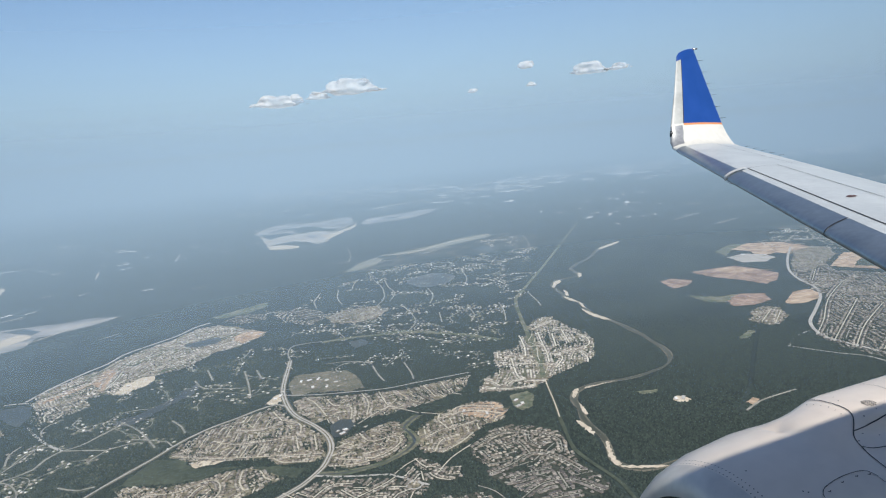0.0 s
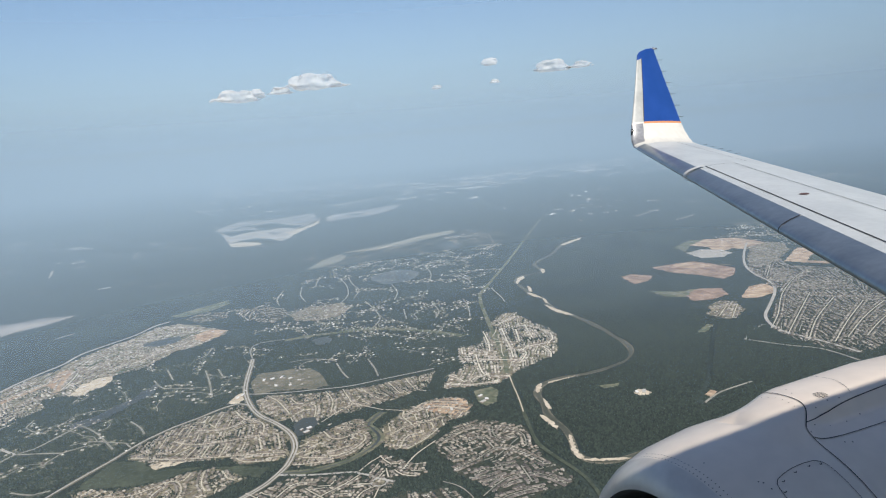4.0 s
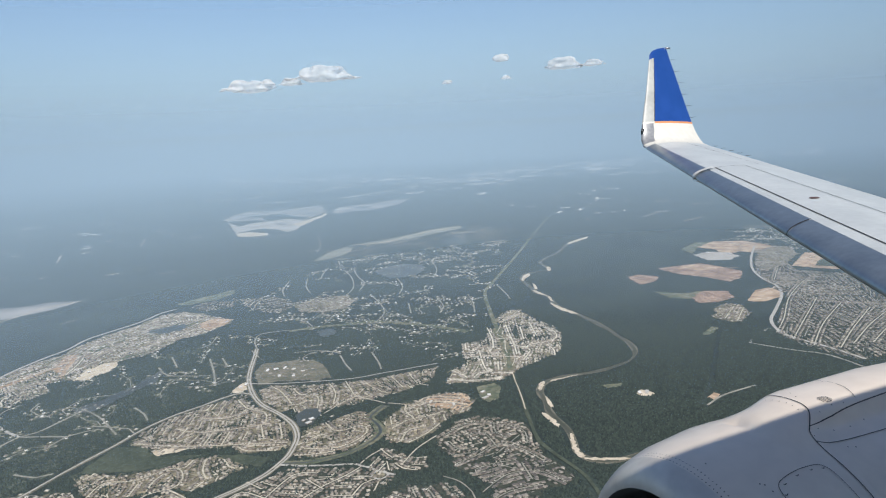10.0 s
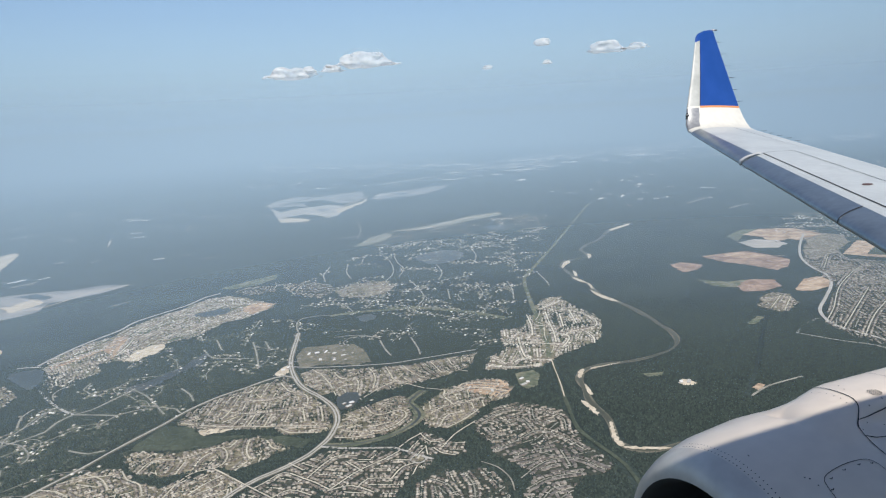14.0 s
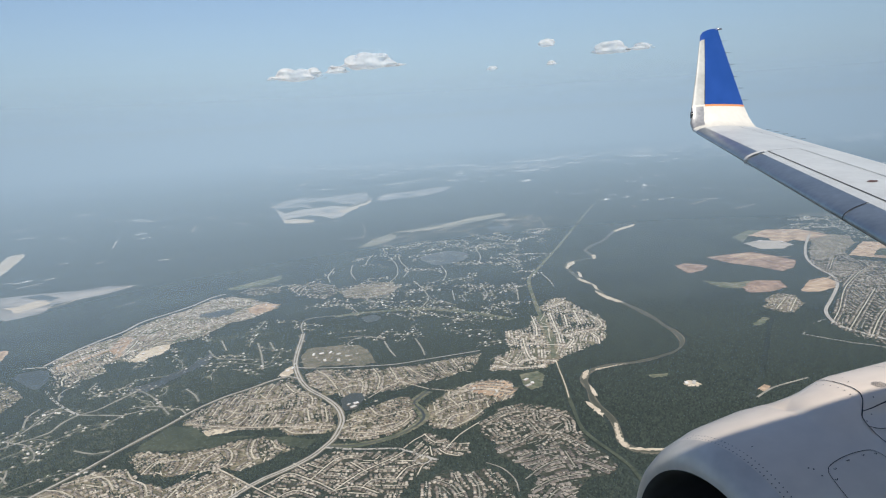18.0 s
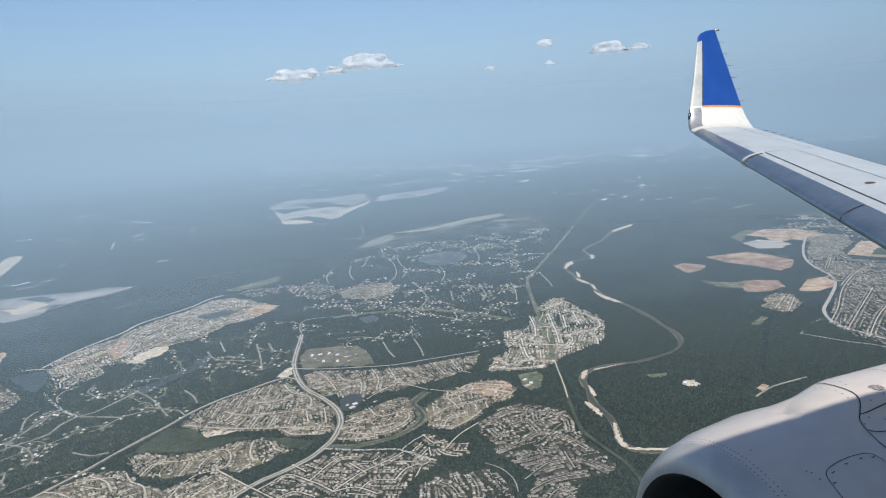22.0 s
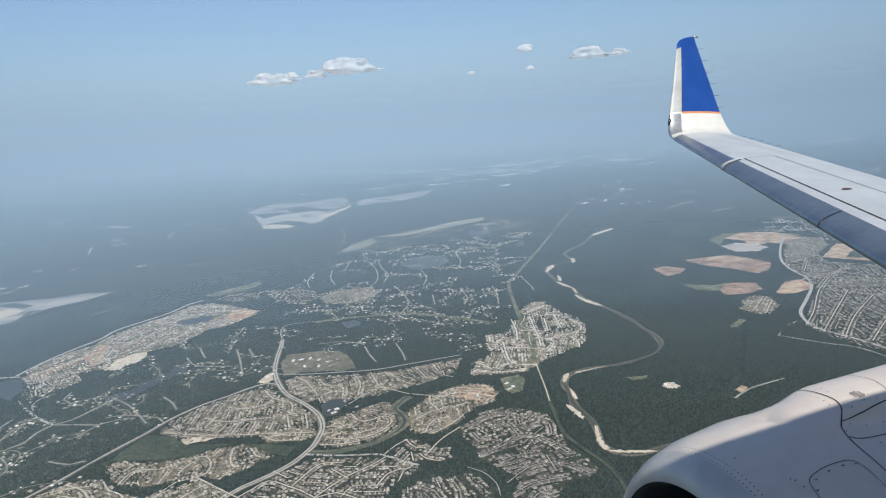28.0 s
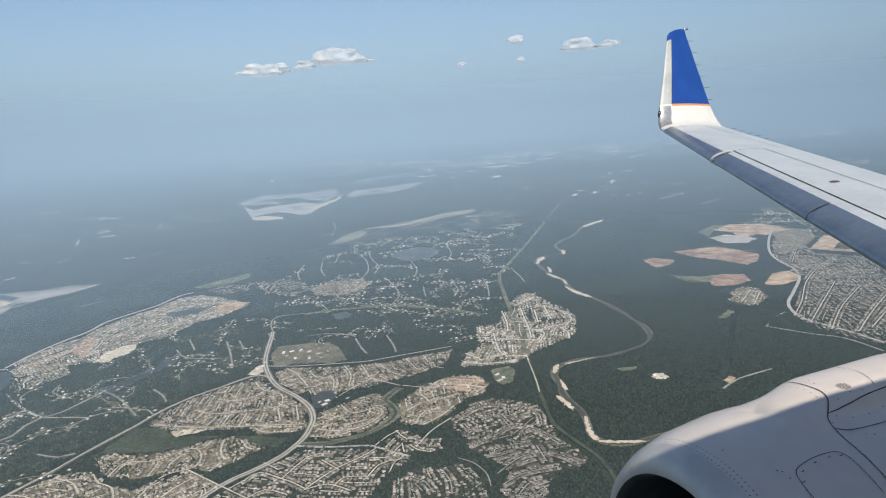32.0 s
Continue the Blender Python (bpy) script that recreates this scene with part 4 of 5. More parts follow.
for run in MAIN_LINES:
    strip("estate_street", run, 1.05 if run in SE_LINES else 1.75 if run in NEW_LINES + STRIP_LINES else 1.25, LANE if run in SE_LINES else NEW_STREET if run in NEW_LINES + STRIP_LINES else STREET, "pale concrete street through the housing estate", "street", 0.69, 6.0)
POOL = [(86, 618), (98, 626), (107, 623), (108, 610), (103, 601), (95, 586), (85, 588), (83, 600)]
SITE_POND = [(-51, 1003), (-28, 1015), (0, 1018), (-5, 989), (-32, 983)]
PLOT_W = [(-122, 838), (-114, 870), (-95, 884), (-82, 883), (-82, 863), (-96, 843), (-110, 832)]
PLOT_E = [(19, 1011), (44, 1024), (66, 1004), (51, 979), (29, 963), (18, 985)]
PLOT_M = [(200, 590), (226, 596), (245, 583), (242, 558), (225, 549), (209, 566)]
patch("pond", POOL, LAKE, "dark pond enclosed by housing", "pond", 0.72, 4.0, 2.0)
patch("pond", SITE_POND, LAKE, "grey pond in the new housing strip", "pond", 0.72, 4.0, 2.0, True)
patch("field", PLOT_W, SAND, "bright sandy building plot in new housing", "field", 0.7, 5.0, 5.0)
patch("field", PLOT_E, EARTH, "tan bare plot at the end of new housing", "field", 0.7, 5.0, 5.0)
patch("field", PLOT_M, EARTH, "pinkish earth of a half-built estate", "field", 0.46, 5.0, 5.0)
patch("field", [(-152, 896), (-145, 945), (-130, 945), (-133, 897), (-138, 853)], EARTH, "tan graded strip through the new housing", "field", 0.66, 5.0, 3.0)
patch("field", [(-204, 858), (-183, 879), (-153, 905), (-151, 895), (-181, 865), (-200, 847)], EARTH, "long graded strip beside the new houses", "field", 0.66, 5.0, 3.0)
patch("meadow", [(-118, 956), (-88, 991), (-63, 1006), (-58, 992), (-87, 967), (-113, 938)], GRASS, "grassy strip behind the new houses", "meadow", 0.66, 5.0, 3.0)
patch("meadow", [(-83, 896), (-53, 915), (-28, 939), (-25, 927), (-49, 898), (-76, 887)], GRASS, "grassy edge of the housing strip", "meadow", 0.66, 5.0, 3.0)
patch("field", [(-39, 600), (-29, 603), (-10, 590), (-20, 589), (-33, 588)], SAND, "bright bare edge of the older estate", "field", 0.7, 4.0, 3.0)
GREEN_BELT = BELT
KEEP_OPEN = [POOL, SITE_POND, PLOT_W, PLOT_E]
strip("green_belt", GREEN_BELT, 9, WOODS, "dark wooded belt between rows of houses", "woods", 0.66, 5.0, 0.4)


LAID = [(v.x, v.y) for run in MAIN_LINES for v in curve_through(run, 1.5)]
KEPT_WIDE = near_map(LAID, 5.6) | near_map([(v.x, v.y) for v in curve_through(GREEN_BELT, 2.0)], 4.5) | near_map([(v.x, v.y) for v in curve_through(ROAD_MAIN, 2.0)], 6.0)
KEPT_MID = near_map(LAID, 4.2)
OPEN_STRIP = near_map([(v.x, v.y) for v in curve_through(POWER_FAR, 2.0)], 5.0)
KEPT_CLOSE = near_map(LAID, 1.5) | OPEN_STRIP


def rows_along(poly, gap, spacing, seed):
    """House places on both sides of the streets laid by hand, as far as they lie in the outline."""
    rng = np.random.default_rng(seed + 900)
    out = []
    for run in MAIN_LINES:
        line = curve_through(run, spacing)
        for k, p in enumerate(line):
            t = (line[min(k + 1, len(line) - 1)] - line[max(k - 1, 0)]).normalized()
            for side in (-1, 1):
                n = Vector((-t.y, t.x, 0)) * side
                h, d = p + n * gap * 0.29, p + n * gap * 0.15
                a = math.atan2(t.y, t.x)
                out.append((h.x + rng.normal(0, 0.2), h.y + rng.normal(0, 0.2), a + (rng.random() < 0.35) * math.pi / 2 + rng.normal(0, 0.07), d.x, d.y, a))
    out = np.array(out)
    return out[inside(out[:, :2], poly)]


def estate(poly, lot, angle, gap, spacing, label, seed, bend=5.0, big=1.0, trees=0.3, singles=False, wide=1.05, roof=None, paved=None):
    thing = tagged(new("housing_estate"), label, "housing estate", "housing estates")
    line = ragged(poly, 5.0, 10.0, 0.055)
    bm = bmesh.new()
    level = 0.3 + 0.02 * len(ESTATES)
    bm.faces.new([bm.verts.new((x, y, level)) for x, y in line])
    bmesh.ops.triangulate(bm, faces=bm.faces)
    g = part("lawn", bm, lot, thing)
    for q in g.data.polygons:
        if q.normal.z < 0:
            q.flip()
    homes, streets, bulbs = plots(poly, angle, gap, spacing, bend * 0.8, seed)
    clear = on_map(homes[:, :2], KEPT_WIDE)
    homes = homes[~clear]
    rows = rows_along(poly, gap, spacing, seed)
    homes = np.concatenate([homes, rows]) if len(rows) else homes
    clear = on_map(homes[:, :2], KEPT_CLOSE)
    for area in KEEP_OPEN:
        clear |= inside(homes[:, :2], area)
    homes = homes[~clear]
    cut = []
    for run in streets:
        free = ~on_map(np.array(run), KEPT_MID)
        for on, group in itertools.groupby(zip(run, free), key=lambda q: q[1]):
            bit = [q[0] for q in group]
            if on and len(bit) > 3:
                cut.append(bit)
    streets = cut
    if len(bulbs):
        bulbs = np.array(bulbs)[~on_map(np.array(bulbs), KEPT_MID)]
    vs, fs = [], []
    for k, run in enumerate(streets):
        v, f = band(run, wide, 0.5 + 0.004 * (k % 45), 6.0)
        fs += [tuple(i + len(vs) for i in face) for face in f]
        vs += v
    for x, y in bulbs:
        base = len(vs)
        vs += [(x + 1.5 * math.cos(q * math.pi / 4), y + 1.5 * math.sin(q * math.pi / 4), 0.645) for q in range(8)]
        fs.append(tuple(base + q for q in range(8)))
    rng = np.random.default_rng(seed + 50)
    tagged(link_mesh("street_network", vs, fs, paved or (LANE if lot is OLD_LOTS else STREET), thing), "pale concrete residential streets", kind="stuff")
    size = rng.uniform(0.76, 0.98, len(homes)) * big
    if not singles:
        for nm, tv, tf, m in (("housing", HOUSE_V, HOUSE_F, WALLS), ("roofing", ROOF_V, ROOF_F, roof or ROOFS)):
            ob = scattered(nm, tv, tf, homes[:, :2], 0.3, size, homes[:, 2], m, "", "")
            ob.parent = thing
    some = rng.random(len(homes)) < (0.5 if lot is OLD_LOTS else 0.75)
    scattered("driveway_paving", [(-0.3, -1.3, 0.34), (0.3, -1.3, 0.34), (0.3, 1.3, 0.34), (-0.3, 1.3, 0.34)], [(0, 1, 2, 3)], homes[some, 3:5], 0.3, size[some] * rng.uniform(0.7, 1.35, int(some.sum())), homes[some, 5], DRIVE, "pale concrete driveways", "").parent = thing
    ESTATES.append((poly, trees))
    return homes, size


ESTATE_A = [(304, 727), (319, 726), (336, 729), (360, 764), (380, 772), (387, 798), (417, 828), (438, 826), (431, 794), (431, 757), (434, 727), (426, 699), (405, 666), (395, 649), (380, 640), (352, 629), (326, 619), (312, 612), (295, 599), (259, 609), (239, 618), (260, 651), (282, 663), (293, 696)]
estate(ESTATE_A, NEW_LOTS, 70, 11, 2.9, "new pale housing estate with light streets in the woods", 3, 4.0, wide=1.1, roof=NEW_ROOFS)
STRIP = [(-212, 888), (-195, 912), (-173, 935), (-146, 959), (-125, 994), (-90, 1029), (-60, 1051), (-32, 1091), (-2, 1092), (22, 1066), (41, 1036), (64, 1005), (57, 982), (37, 968), (16, 949), (-10, 943), (-28, 917), (-49, 892), (-69, 889), (-82, 881), (-98, 838), (-123, 834), (-139, 849), (-153, 836), (-142, 811), (-164, 793), (-183, 778), (-192, 776), (-199, 821), (-209, 855)]
estate(STRIP, NEW_LOTS, 42, 14, 3.6, "long pale new housing strip by a lake", 4, 6.0, wide=1.1, roof=NEW_ROOFS)
MID_W = [(-54, 632), (-47, 647), (-19, 669), (3, 678), (26, 689), (47, 695), (53, 666), (64, 629), (74, 602), (73, 572), (66, 554), (53, 551), (30, 560), (25, 577), (-1, 587), (-20, 591), (-33, 589), (-40, 604), (-53, 621)]
estate(MID_W, LAWN, 60, 11, 2.9, "dense older housing estate with tan roofs", 5, 4.0)
MID_N = [(62, 698), (75, 704), (120, 683), (154, 672), (190, 668), (250, 670), (230, 636), (197, 622), (174, 617), (160, 618), (139, 613), (114, 616), (104, 609), (85, 622), (75, 637), (64, 663)]
estate(MID_N, LAWN, 95, 11, 2.9, "housing estate of grey roofs behind a road", 18, 4.0)
MID_S = [(76, 554), (86, 578), (102, 584), (113, 596), (135, 600), (145, 592), (147, 571), (141, 556), (141, 540), (127, 530), (110, 522), (96, 521), (69, 531), (70, 541)]
estate(MID_S, LAWN, 30, 11, 2.9, "housing estate curving along a drainage channel", 19, 5.0)
SW = [(-95, 565), (-90, 584), (-79, 580), (-65, 566), (-43, 564), (-20, 566), (-7, 569), (7, 569), (25, 548), (30, 530), (18, 527), (9, 519), (-4, 516), (-15, 513), (-21, 527), (-46, 528), (-63, 527), (-76, 537), (-89, 547)]
estate(SW, LAWN, 30, 11, 2.9, "housing estate with winding streets beside woods", 6, 6.0)
SW2 = [(-166, 529), (-154, 538), (-141, 550), (-123, 562), (-97, 557), (-84, 532), (-66, 510), (-46, 518), (-25, 524), (-13, 502), (-6, 488), (-18, 470), (-30, 457), (-48, 444), (-146, 487)]
estate(SW2, LAWN, 15, 11, 2.9, "housing estate of tan roofs beside a straight road", 20, 6.0)
SOUTH = [(-1, 481), (19, 492), (47, 508), (61, 514), (107, 492), (118, 480), (126, 500), (142, 511), (154, 490), (166, 480), (159, 463), (136, 472), (130, 459), (117, 453), (99, 435), (87, 412), (60, 396), (-33, 437), (-18, 467)]
estate(SOUTH, OLD_LOTS, -35, 11, 2.9, "dense housing estate with straight slanting streets", 7, 3.0, paved=STREET)
EAST = [(155, 562), (181, 584), (206, 596), (227, 598), (245, 586), (246, 562), (232, 547), (211, 542), (193, 525), (177, 515), (160, 508), (148, 517), (146, 535)]
estate(EAST, LAWN, 60, 11, 2.9, "housing estate partly under construction with pinkish earth", 8, 5.0)
SE = [(186, 509), (210, 529), (226, 535), (246, 522), (263, 501), (263, 486), (255, 466), (250, 431), (253, 411), (251, 398), (241, 393), (225, 394), (211, 385), (195, 364), (178, 345), (156, 354), (179, 396), (194, 411), (189, 430), (184, 445), (178, 458), (186, 471), (178, 485)]
SE_HOMES, SE_SIZE = estate(SE, OLD_LOTS, 100, 11, 2.9, "leafy housing estate with dark roofs and winding streets", 9, 6.0, singles=True)
S2 = [(110, 435), (121, 444), (138, 445), (159, 440), (169, 431), (171, 409), (163, 382), (146, 359), (97, 380), (99, 407)]
estate(S2, OLD_LOTS, 75, 11, 2.9, "leafy housing estate beside dark woods", 10, 5.0)
NE = [(868, 825), (926, 870), (957, 841), (921, 787), (965, 723), (947, 667), (887, 637), (896, 570), (924, 563), (894, 532), (804, 506), (741, 482), (664, 461), (636, 465), (630, 496), (626, 532), (639, 572), (695, 618), (776, 679), (816, 746)]
estate(NE, OLD_LOTS, 62, 13, 3.6, "wide housing estate of parallel pale streets", 11, 4.0)
NE2 = [(625, 658), (655, 685), (688, 698), (696, 676), (672, 645), (638, 625), (625, 638)]
estate(NE2, LAWN, 60, 14, 3.8, "small housing estate at the wood's edge", 12)
NE3 = [(996, 943), (1058, 958), (1062, 920), (1018, 875), (940, 828), (875, 811), (902, 855)]
estate(NE3, LAWN, 60, 14, 3.8, "housing estate beside bare tan fields", 14)
BLOB = [(160, 1032), (198, 1062), (243, 1051), (248, 1014), (226, 976), (188, 970), (159, 987)]
estate(BLOB, LAWN, 20, 13, 3.6, "small dense housing estate among wooded lots", 15)
BLOB2 = [(84, 1100), (121, 1128), (156, 1084), (159, 1037), (130, 1001), (108, 1026)]
estate(BLOB2, OLD_LOTS, 40, 14, 4.2, "loose housing among wooded lots", 21)
BLOB3 = [(11, 1111), (35, 1139), (78, 1120), (71, 1083), (31, 1076)]
estate(BLOB3, OLD_LOTS, 40, 14, 4.2, "small group of houses beyond the housing strip", 22)
FAR_W = [(-260, 740), (-286, 830), (-263, 845), (-234, 804), (-217, 771), (-223, 748), (-232, 726)]
estate(FAR_W, LAWN, 30, 13, 3.6, "housing estate by a dark pond", 16)
NORTH = [(70, 739), (87, 763), (116, 761), (130, 732), (125, 707), (95, 716)]
estate(NORTH, VERGE, 10, 22, 9.0, "few pale buildings on a grassy field", 17)

# nearest estate: each house a thing of its own
house = tagged(new("house"), "detached house with pitched shingle roof on its lot", "house", "houses of the leafy estate")
link_mesh("wall", HOUSE_V, HOUSE_F, WALL_ONE, house)
link_mesh("roof", ROOF_V, ROOF_F, ROOF_ONE, house)
near = np.argsort((SE_HOMES[:, :2] ** 2).sum(1))
for k, ((hx, hy, ht), hs) in enumerate(zip(SE_HOMES[near[:300], :3], SE_SIZE[near[:300]])):
    m = Matrix.Translation((hx, hy, 0.3)) @ Matrix.Rotation(ht, 4, "Z")
    h = house if k == 0 else copy_thing(house, m)
    h.matrix_basis = m @ Matrix.Scale(hs, 4)

rest = near[300:]
if len(rest):
    rest_thing = tagged(new("housing_estate"), "back rows of the leafy housing estate", "housing estate", "housing estates")
    for nm, tv, tf, m in (("housing", HOUSE_V, HOUSE_F, WALLS), ("roofing", ROOF_V, ROOF_F, ROOFS)):
        scattered(nm, tv, tf, SE_HOMES[rest, :2], 0.3, SE_SIZE[rest], SE_HOMES[rest, 2], m, "", "").parent = rest_thing

# scattered houses on wooded lots
HAMLETS = [(66, 987), (82, 1068), (137, 1141), (191, 1233), (263, 1373), (361, 1473), (491, 1540), (613, 1592), (692, 1595), (727, 1505), (694, 1374), (594, 1202), (526, 1090), (460, 1002), (400, 874), (359, 770), (300, 724), (250, 688), (159, 692), (145, 772), (91, 816), (84, 871), (61, 857), (53, 911)]
WEST_LOTS = [(-225, 649), (-193, 700), (-174, 757), (-131, 805), (-61, 851), (-28, 881), (36, 898), (65, 830), (51, 730), (-1, 697), (-50, 660), (-111, 598), (-154, 559), (-192, 533)]
FAR_LOTS = [(999, 1050), (1164, 1129), (1359, 1110), (1477, 860), (1454, 716), (1127, 523), (972, 636), (1095, 793), (1060, 918), (999, 946)]
rng = np.random.default_rng(21)


def sprinkle(poly, n, seed):
    r = np.random.default_rng(seed)
    p = np.array(poly, float)
    xy = r.uniform(p.min(0), p.max(0), (n, 2))
    return xy[inside(xy, poly)]


patch("garden_land", WEST_LOTS, GARDENS, "green gardens and clearings among scattered houses", "gardens", 0.14, 8.0, 9.0, False, 0.05)
lots_thing = tagged(new("wooded_lots"), "scattered pale-roofed houses on wooded lots", "housing estate", "housing estates")
LOT_LANES = []
lone, turns, vs, fs = [], [], [], []
for poly, count, sd in ((HAMLETS, 230, 31), (WEST_LOTS, 38, 32), (FAR_LOTS, 220, 33)):
    for k, (x, y) in enumerate(sprinkle(poly, count * 2, sd)[:count]):
        if noise.noise((x * 0.01, y * 0.01, 5.0)) < -0.22:
            continue
        a = rng.choice([0.4, 1.3, 1.9]) + rng.normal(0, 0.3)
        curl = rng.normal(0, 0.16)
        pts = [(x, y)]
        for j in range(int(rng.integers(5, 13))):
            a += curl + rng.normal(0, 0.2)
            x, y = x + 7 * math.cos(a), y + 7 * math.sin(a)
            pts.append((x, y))
            for side in (-1, 1):
                if rng.random() < 0.62:
                    lone.append((x + side * 4.6 * -math.sin(a) + rng.normal(0, 1.7), y + side * 4.6 * math.cos(a) + rng.normal(0, 1.7)))
                    turns.append(a + rng.normal(0, 0.3))
        LOT_LANES.append(pts)
        v, f = band(pts, 0.8 + 0.8 * (k % 3 == 0), 0.5 + 0.004 * (k % 7), 4.0)
        fs += [tuple(i + len(vs) for i in face) for face in f]
        vs += v
LONE, turns = np.array(lone), np.array(turns)
tagged(link_mesh("lane_network", vs, fs, LANE, lots_thing), "pale lanes among wooded lots", kind="stuff")
for nm, tv, tf, m in (("housing", HOUSE_V, HOUSE_F, WALLS), ("roofing", ROOF_V, ROOF_F, LOT_ROOFS)):
    scattered(nm, tv, tf, LONE, 0.1, np.random.default_rng(8).uniform(0.4, 0.95, len(LONE)), turns, m, "", "").parent = lots_thing
YARD_V = [(3.4, 0.4, 0), (1.9, 2.6, 0), (-1.2, 2.9, 0), (-3.3, 0.7, 0), (-2.4, -2.1, 0), (0.8, -2.9, 0), (2.7, -1.5, 0)]
scattered("yard_grass", YARD_V, [tuple(range(7))], LONE, 0.2, rng.uniform(0.5, 1.2, len(LONE)), rng.uniform(0, 6.28, len(LONE)), GRASS, "pale mown yards round the houses", "").parent = lots_thing

# pale buildings on the grassy field, by the pond and at the building sites
_r = np.random.default_rng(55)
spots = [(79, 755), (88, 754), (98, 753), (106, 744), (114, 732), (88, 730), (102, 722), (90, 599), (93, 592), (97, 599), (262, 579), (264, 569), (258, 565), (915, 977), (922, 959), (937, 948), (-110, 859), (-91, 872), (46, 717), (52, 722), (391, 504), (398, 502), (44, 1010), (55, 996), (208, 581), (225, 565)]
for x, y in spots:
    hall = tagged(new("large_building"), "large pale flat-roofed building on open ground", "building", "large pale buildings")
    hall.matrix_world = Matrix.Translation((x, y, 0.5)) @ Matrix.Rotation(_r.uniform(0, 1.5), 4, "Z") @ Matrix.Diagonal((_r.uniform(1.6, 3.6), _r.uniform(1.1, 1.9), 1.0, 1))
    link_mesh("wall", [(-1, -1, 0), (1, -1, 0), (1, 1, 0), (-1, 1, 0), (-1, -1, 1), (1, -1, 1), (1, 1, 1), (-1, 1, 1)], [(0, 1, 5, 4), (1, 2, 6, 5), (2, 3, 7, 6), (3, 0, 4, 7)], WALL_ONE, hall)
    link_mesh("roof", [(-1.03, -1.05, 1), (1.03, -1.05, 1), (1.03, 1.05, 1), (-1.03, 1.05, 1), (-1.03, -1.05, 1.15), (1.03, -1.05, 1.15), (1.03, 1.05, 1.15), (-1.03, 1.05, 1.15)], [(3, 2, 1, 0), (0, 1, 5, 4), (1, 2, 6, 5), (2, 3, 7, 6), (3, 0, 4, 7), (4, 5, 6, 7)], HALL_ROOF, hall)

# far town: pale flat roofs near the horizon
BOX_V = [(-1, -1, 0), (1, -1, 0), (1, 1, 0), (-1, 1, 0), (-1, -1, 0.35), (1, -1, 0.35), (1, 1, 0.35), (-1, 1, 0.35)]
BOX_F = [(0, 1, 5, 4), (1, 2, 6, 5), (2, 3, 7, 6), (3, 0, 4, 7), (4, 5, 6, 7)]
n = 8000
ang = rng.uniform(radians(-25), radians(75), n)
rad = rng.uniform(1900, 4200, n)
far = np.stack([rad * np.sin(ang), rad * np.cos(ang)], 1)
keep = np.array([noise.noise((x * 0.0016, y * 0.004, 2.0)) > 0.26 + 0.3 * noise.noise((x * 0.012, y * 0.03, 4.0)) for x, y in far])
far = far[keep]
scattered("distant_town", BOX_V, BOX_F, far, 0.0, rng.uniform(0.5, 2.0, len(far)) * (far ** 2).sum(1) ** 0.5 / 2600, rng.uniform(0, 1.5, len(far)), STREAK, "pale roofs of a distant town in haze", "town")

# ---- woods ----
CROWN_V = [(1, 0, 0.15), (0.25, 0.9, 0.3), (-0.85, 0.5, 0.1), (-0.7, -0.65, 0.25), (0.35, -0.95, 0.15), (0.12, 0.06, 1.3)]
CROWN_F = [(0, 1, 5), (1, 2, 5), (2, 3, 5), (3, 4, 5), (4, 0, 5)]
rng = np.random.default_rng(77)
n = 400000
ang = rng.uniform(radians(-24), radians(68), n)
rad = np.where(rng.random(n) < 0.88, np.sqrt(rng.uniform(270 ** 2, 860 ** 2, n)), rng.triangular(790, 800, 940, n))
xy = np.stack([rad * np.sin(ang), rad * np.cos(ang)], 1)
keep = np.ones(n, bool)
for poly, trees in ESTATES:
    at = np.nonzero(inside(xy, poly))[0]
    clump = np.array([noise.noise((x * 0.035, y * 0.035, 6.0)) + 0.5 * noise.noise((x * 0.1, y * 0.1, 9.0)) for x, y in xy[at]])
    keep[at] &= rng.random(len(at)) < trees * np.clip(0.45 + 3.2 * clump, 0.12, 2.6)
for line, far_off in ((RIVER, 6), (ROAD_MAIN, 6), (ROAD_DIAG, 3.5), (ROAD_NORTH, 3), (POWER, 4), (POWER_FAR, 6), (LANE_W, 3), (CREEK, 4), (CLEARING, 4), (PIPE, 3), (ROAD_EAST, 4), (STRIP_ROAD, 4)):
    keep &= ~near_line(xy, line, far_off)
for ob in [o for o in scene.objects if o.type == "MESH" and o.name.split(".")[0] in ("field", "meadow", "sandbar", "clearing", "pond", "quarry_lake", "building_site", "sand_pit", "school_grounds")]:
    co = np.array([v.co[:2] for v in ob.data.vertices])
    keep &= ~inside(xy, [tuple(c) for c in co])
keep &= ~near_places(xy, LONE, 2.4)
for poly in (HAMLETS, WEST_LOTS):
    keep &= ~(inside(xy, poly) & (rng.random(n) < 0.45))
for run in LOT_LANES + LANES + EAST_LANES:
    keep &= ~near_line(xy, run, 2.4)
for run in MAIN_LINES:
    keep &= ~near_line(xy, run, 2.0)
xy = xy[keep]
scattered("woods", CROWN_V, CROWN_F, xy, 0.0, rng.uniform(0.6, 1.25, len(xy)) * np.clip((xy ** 2).sum(1) ** 0.5 / 700, 1.0, 1.2), rng.uniform(0, 6.28, len(xy)), LEAVES, "dense dark green broadleaf woods seen from high above", "woods", rng.uniform(0.7, 1.5, len(xy)))

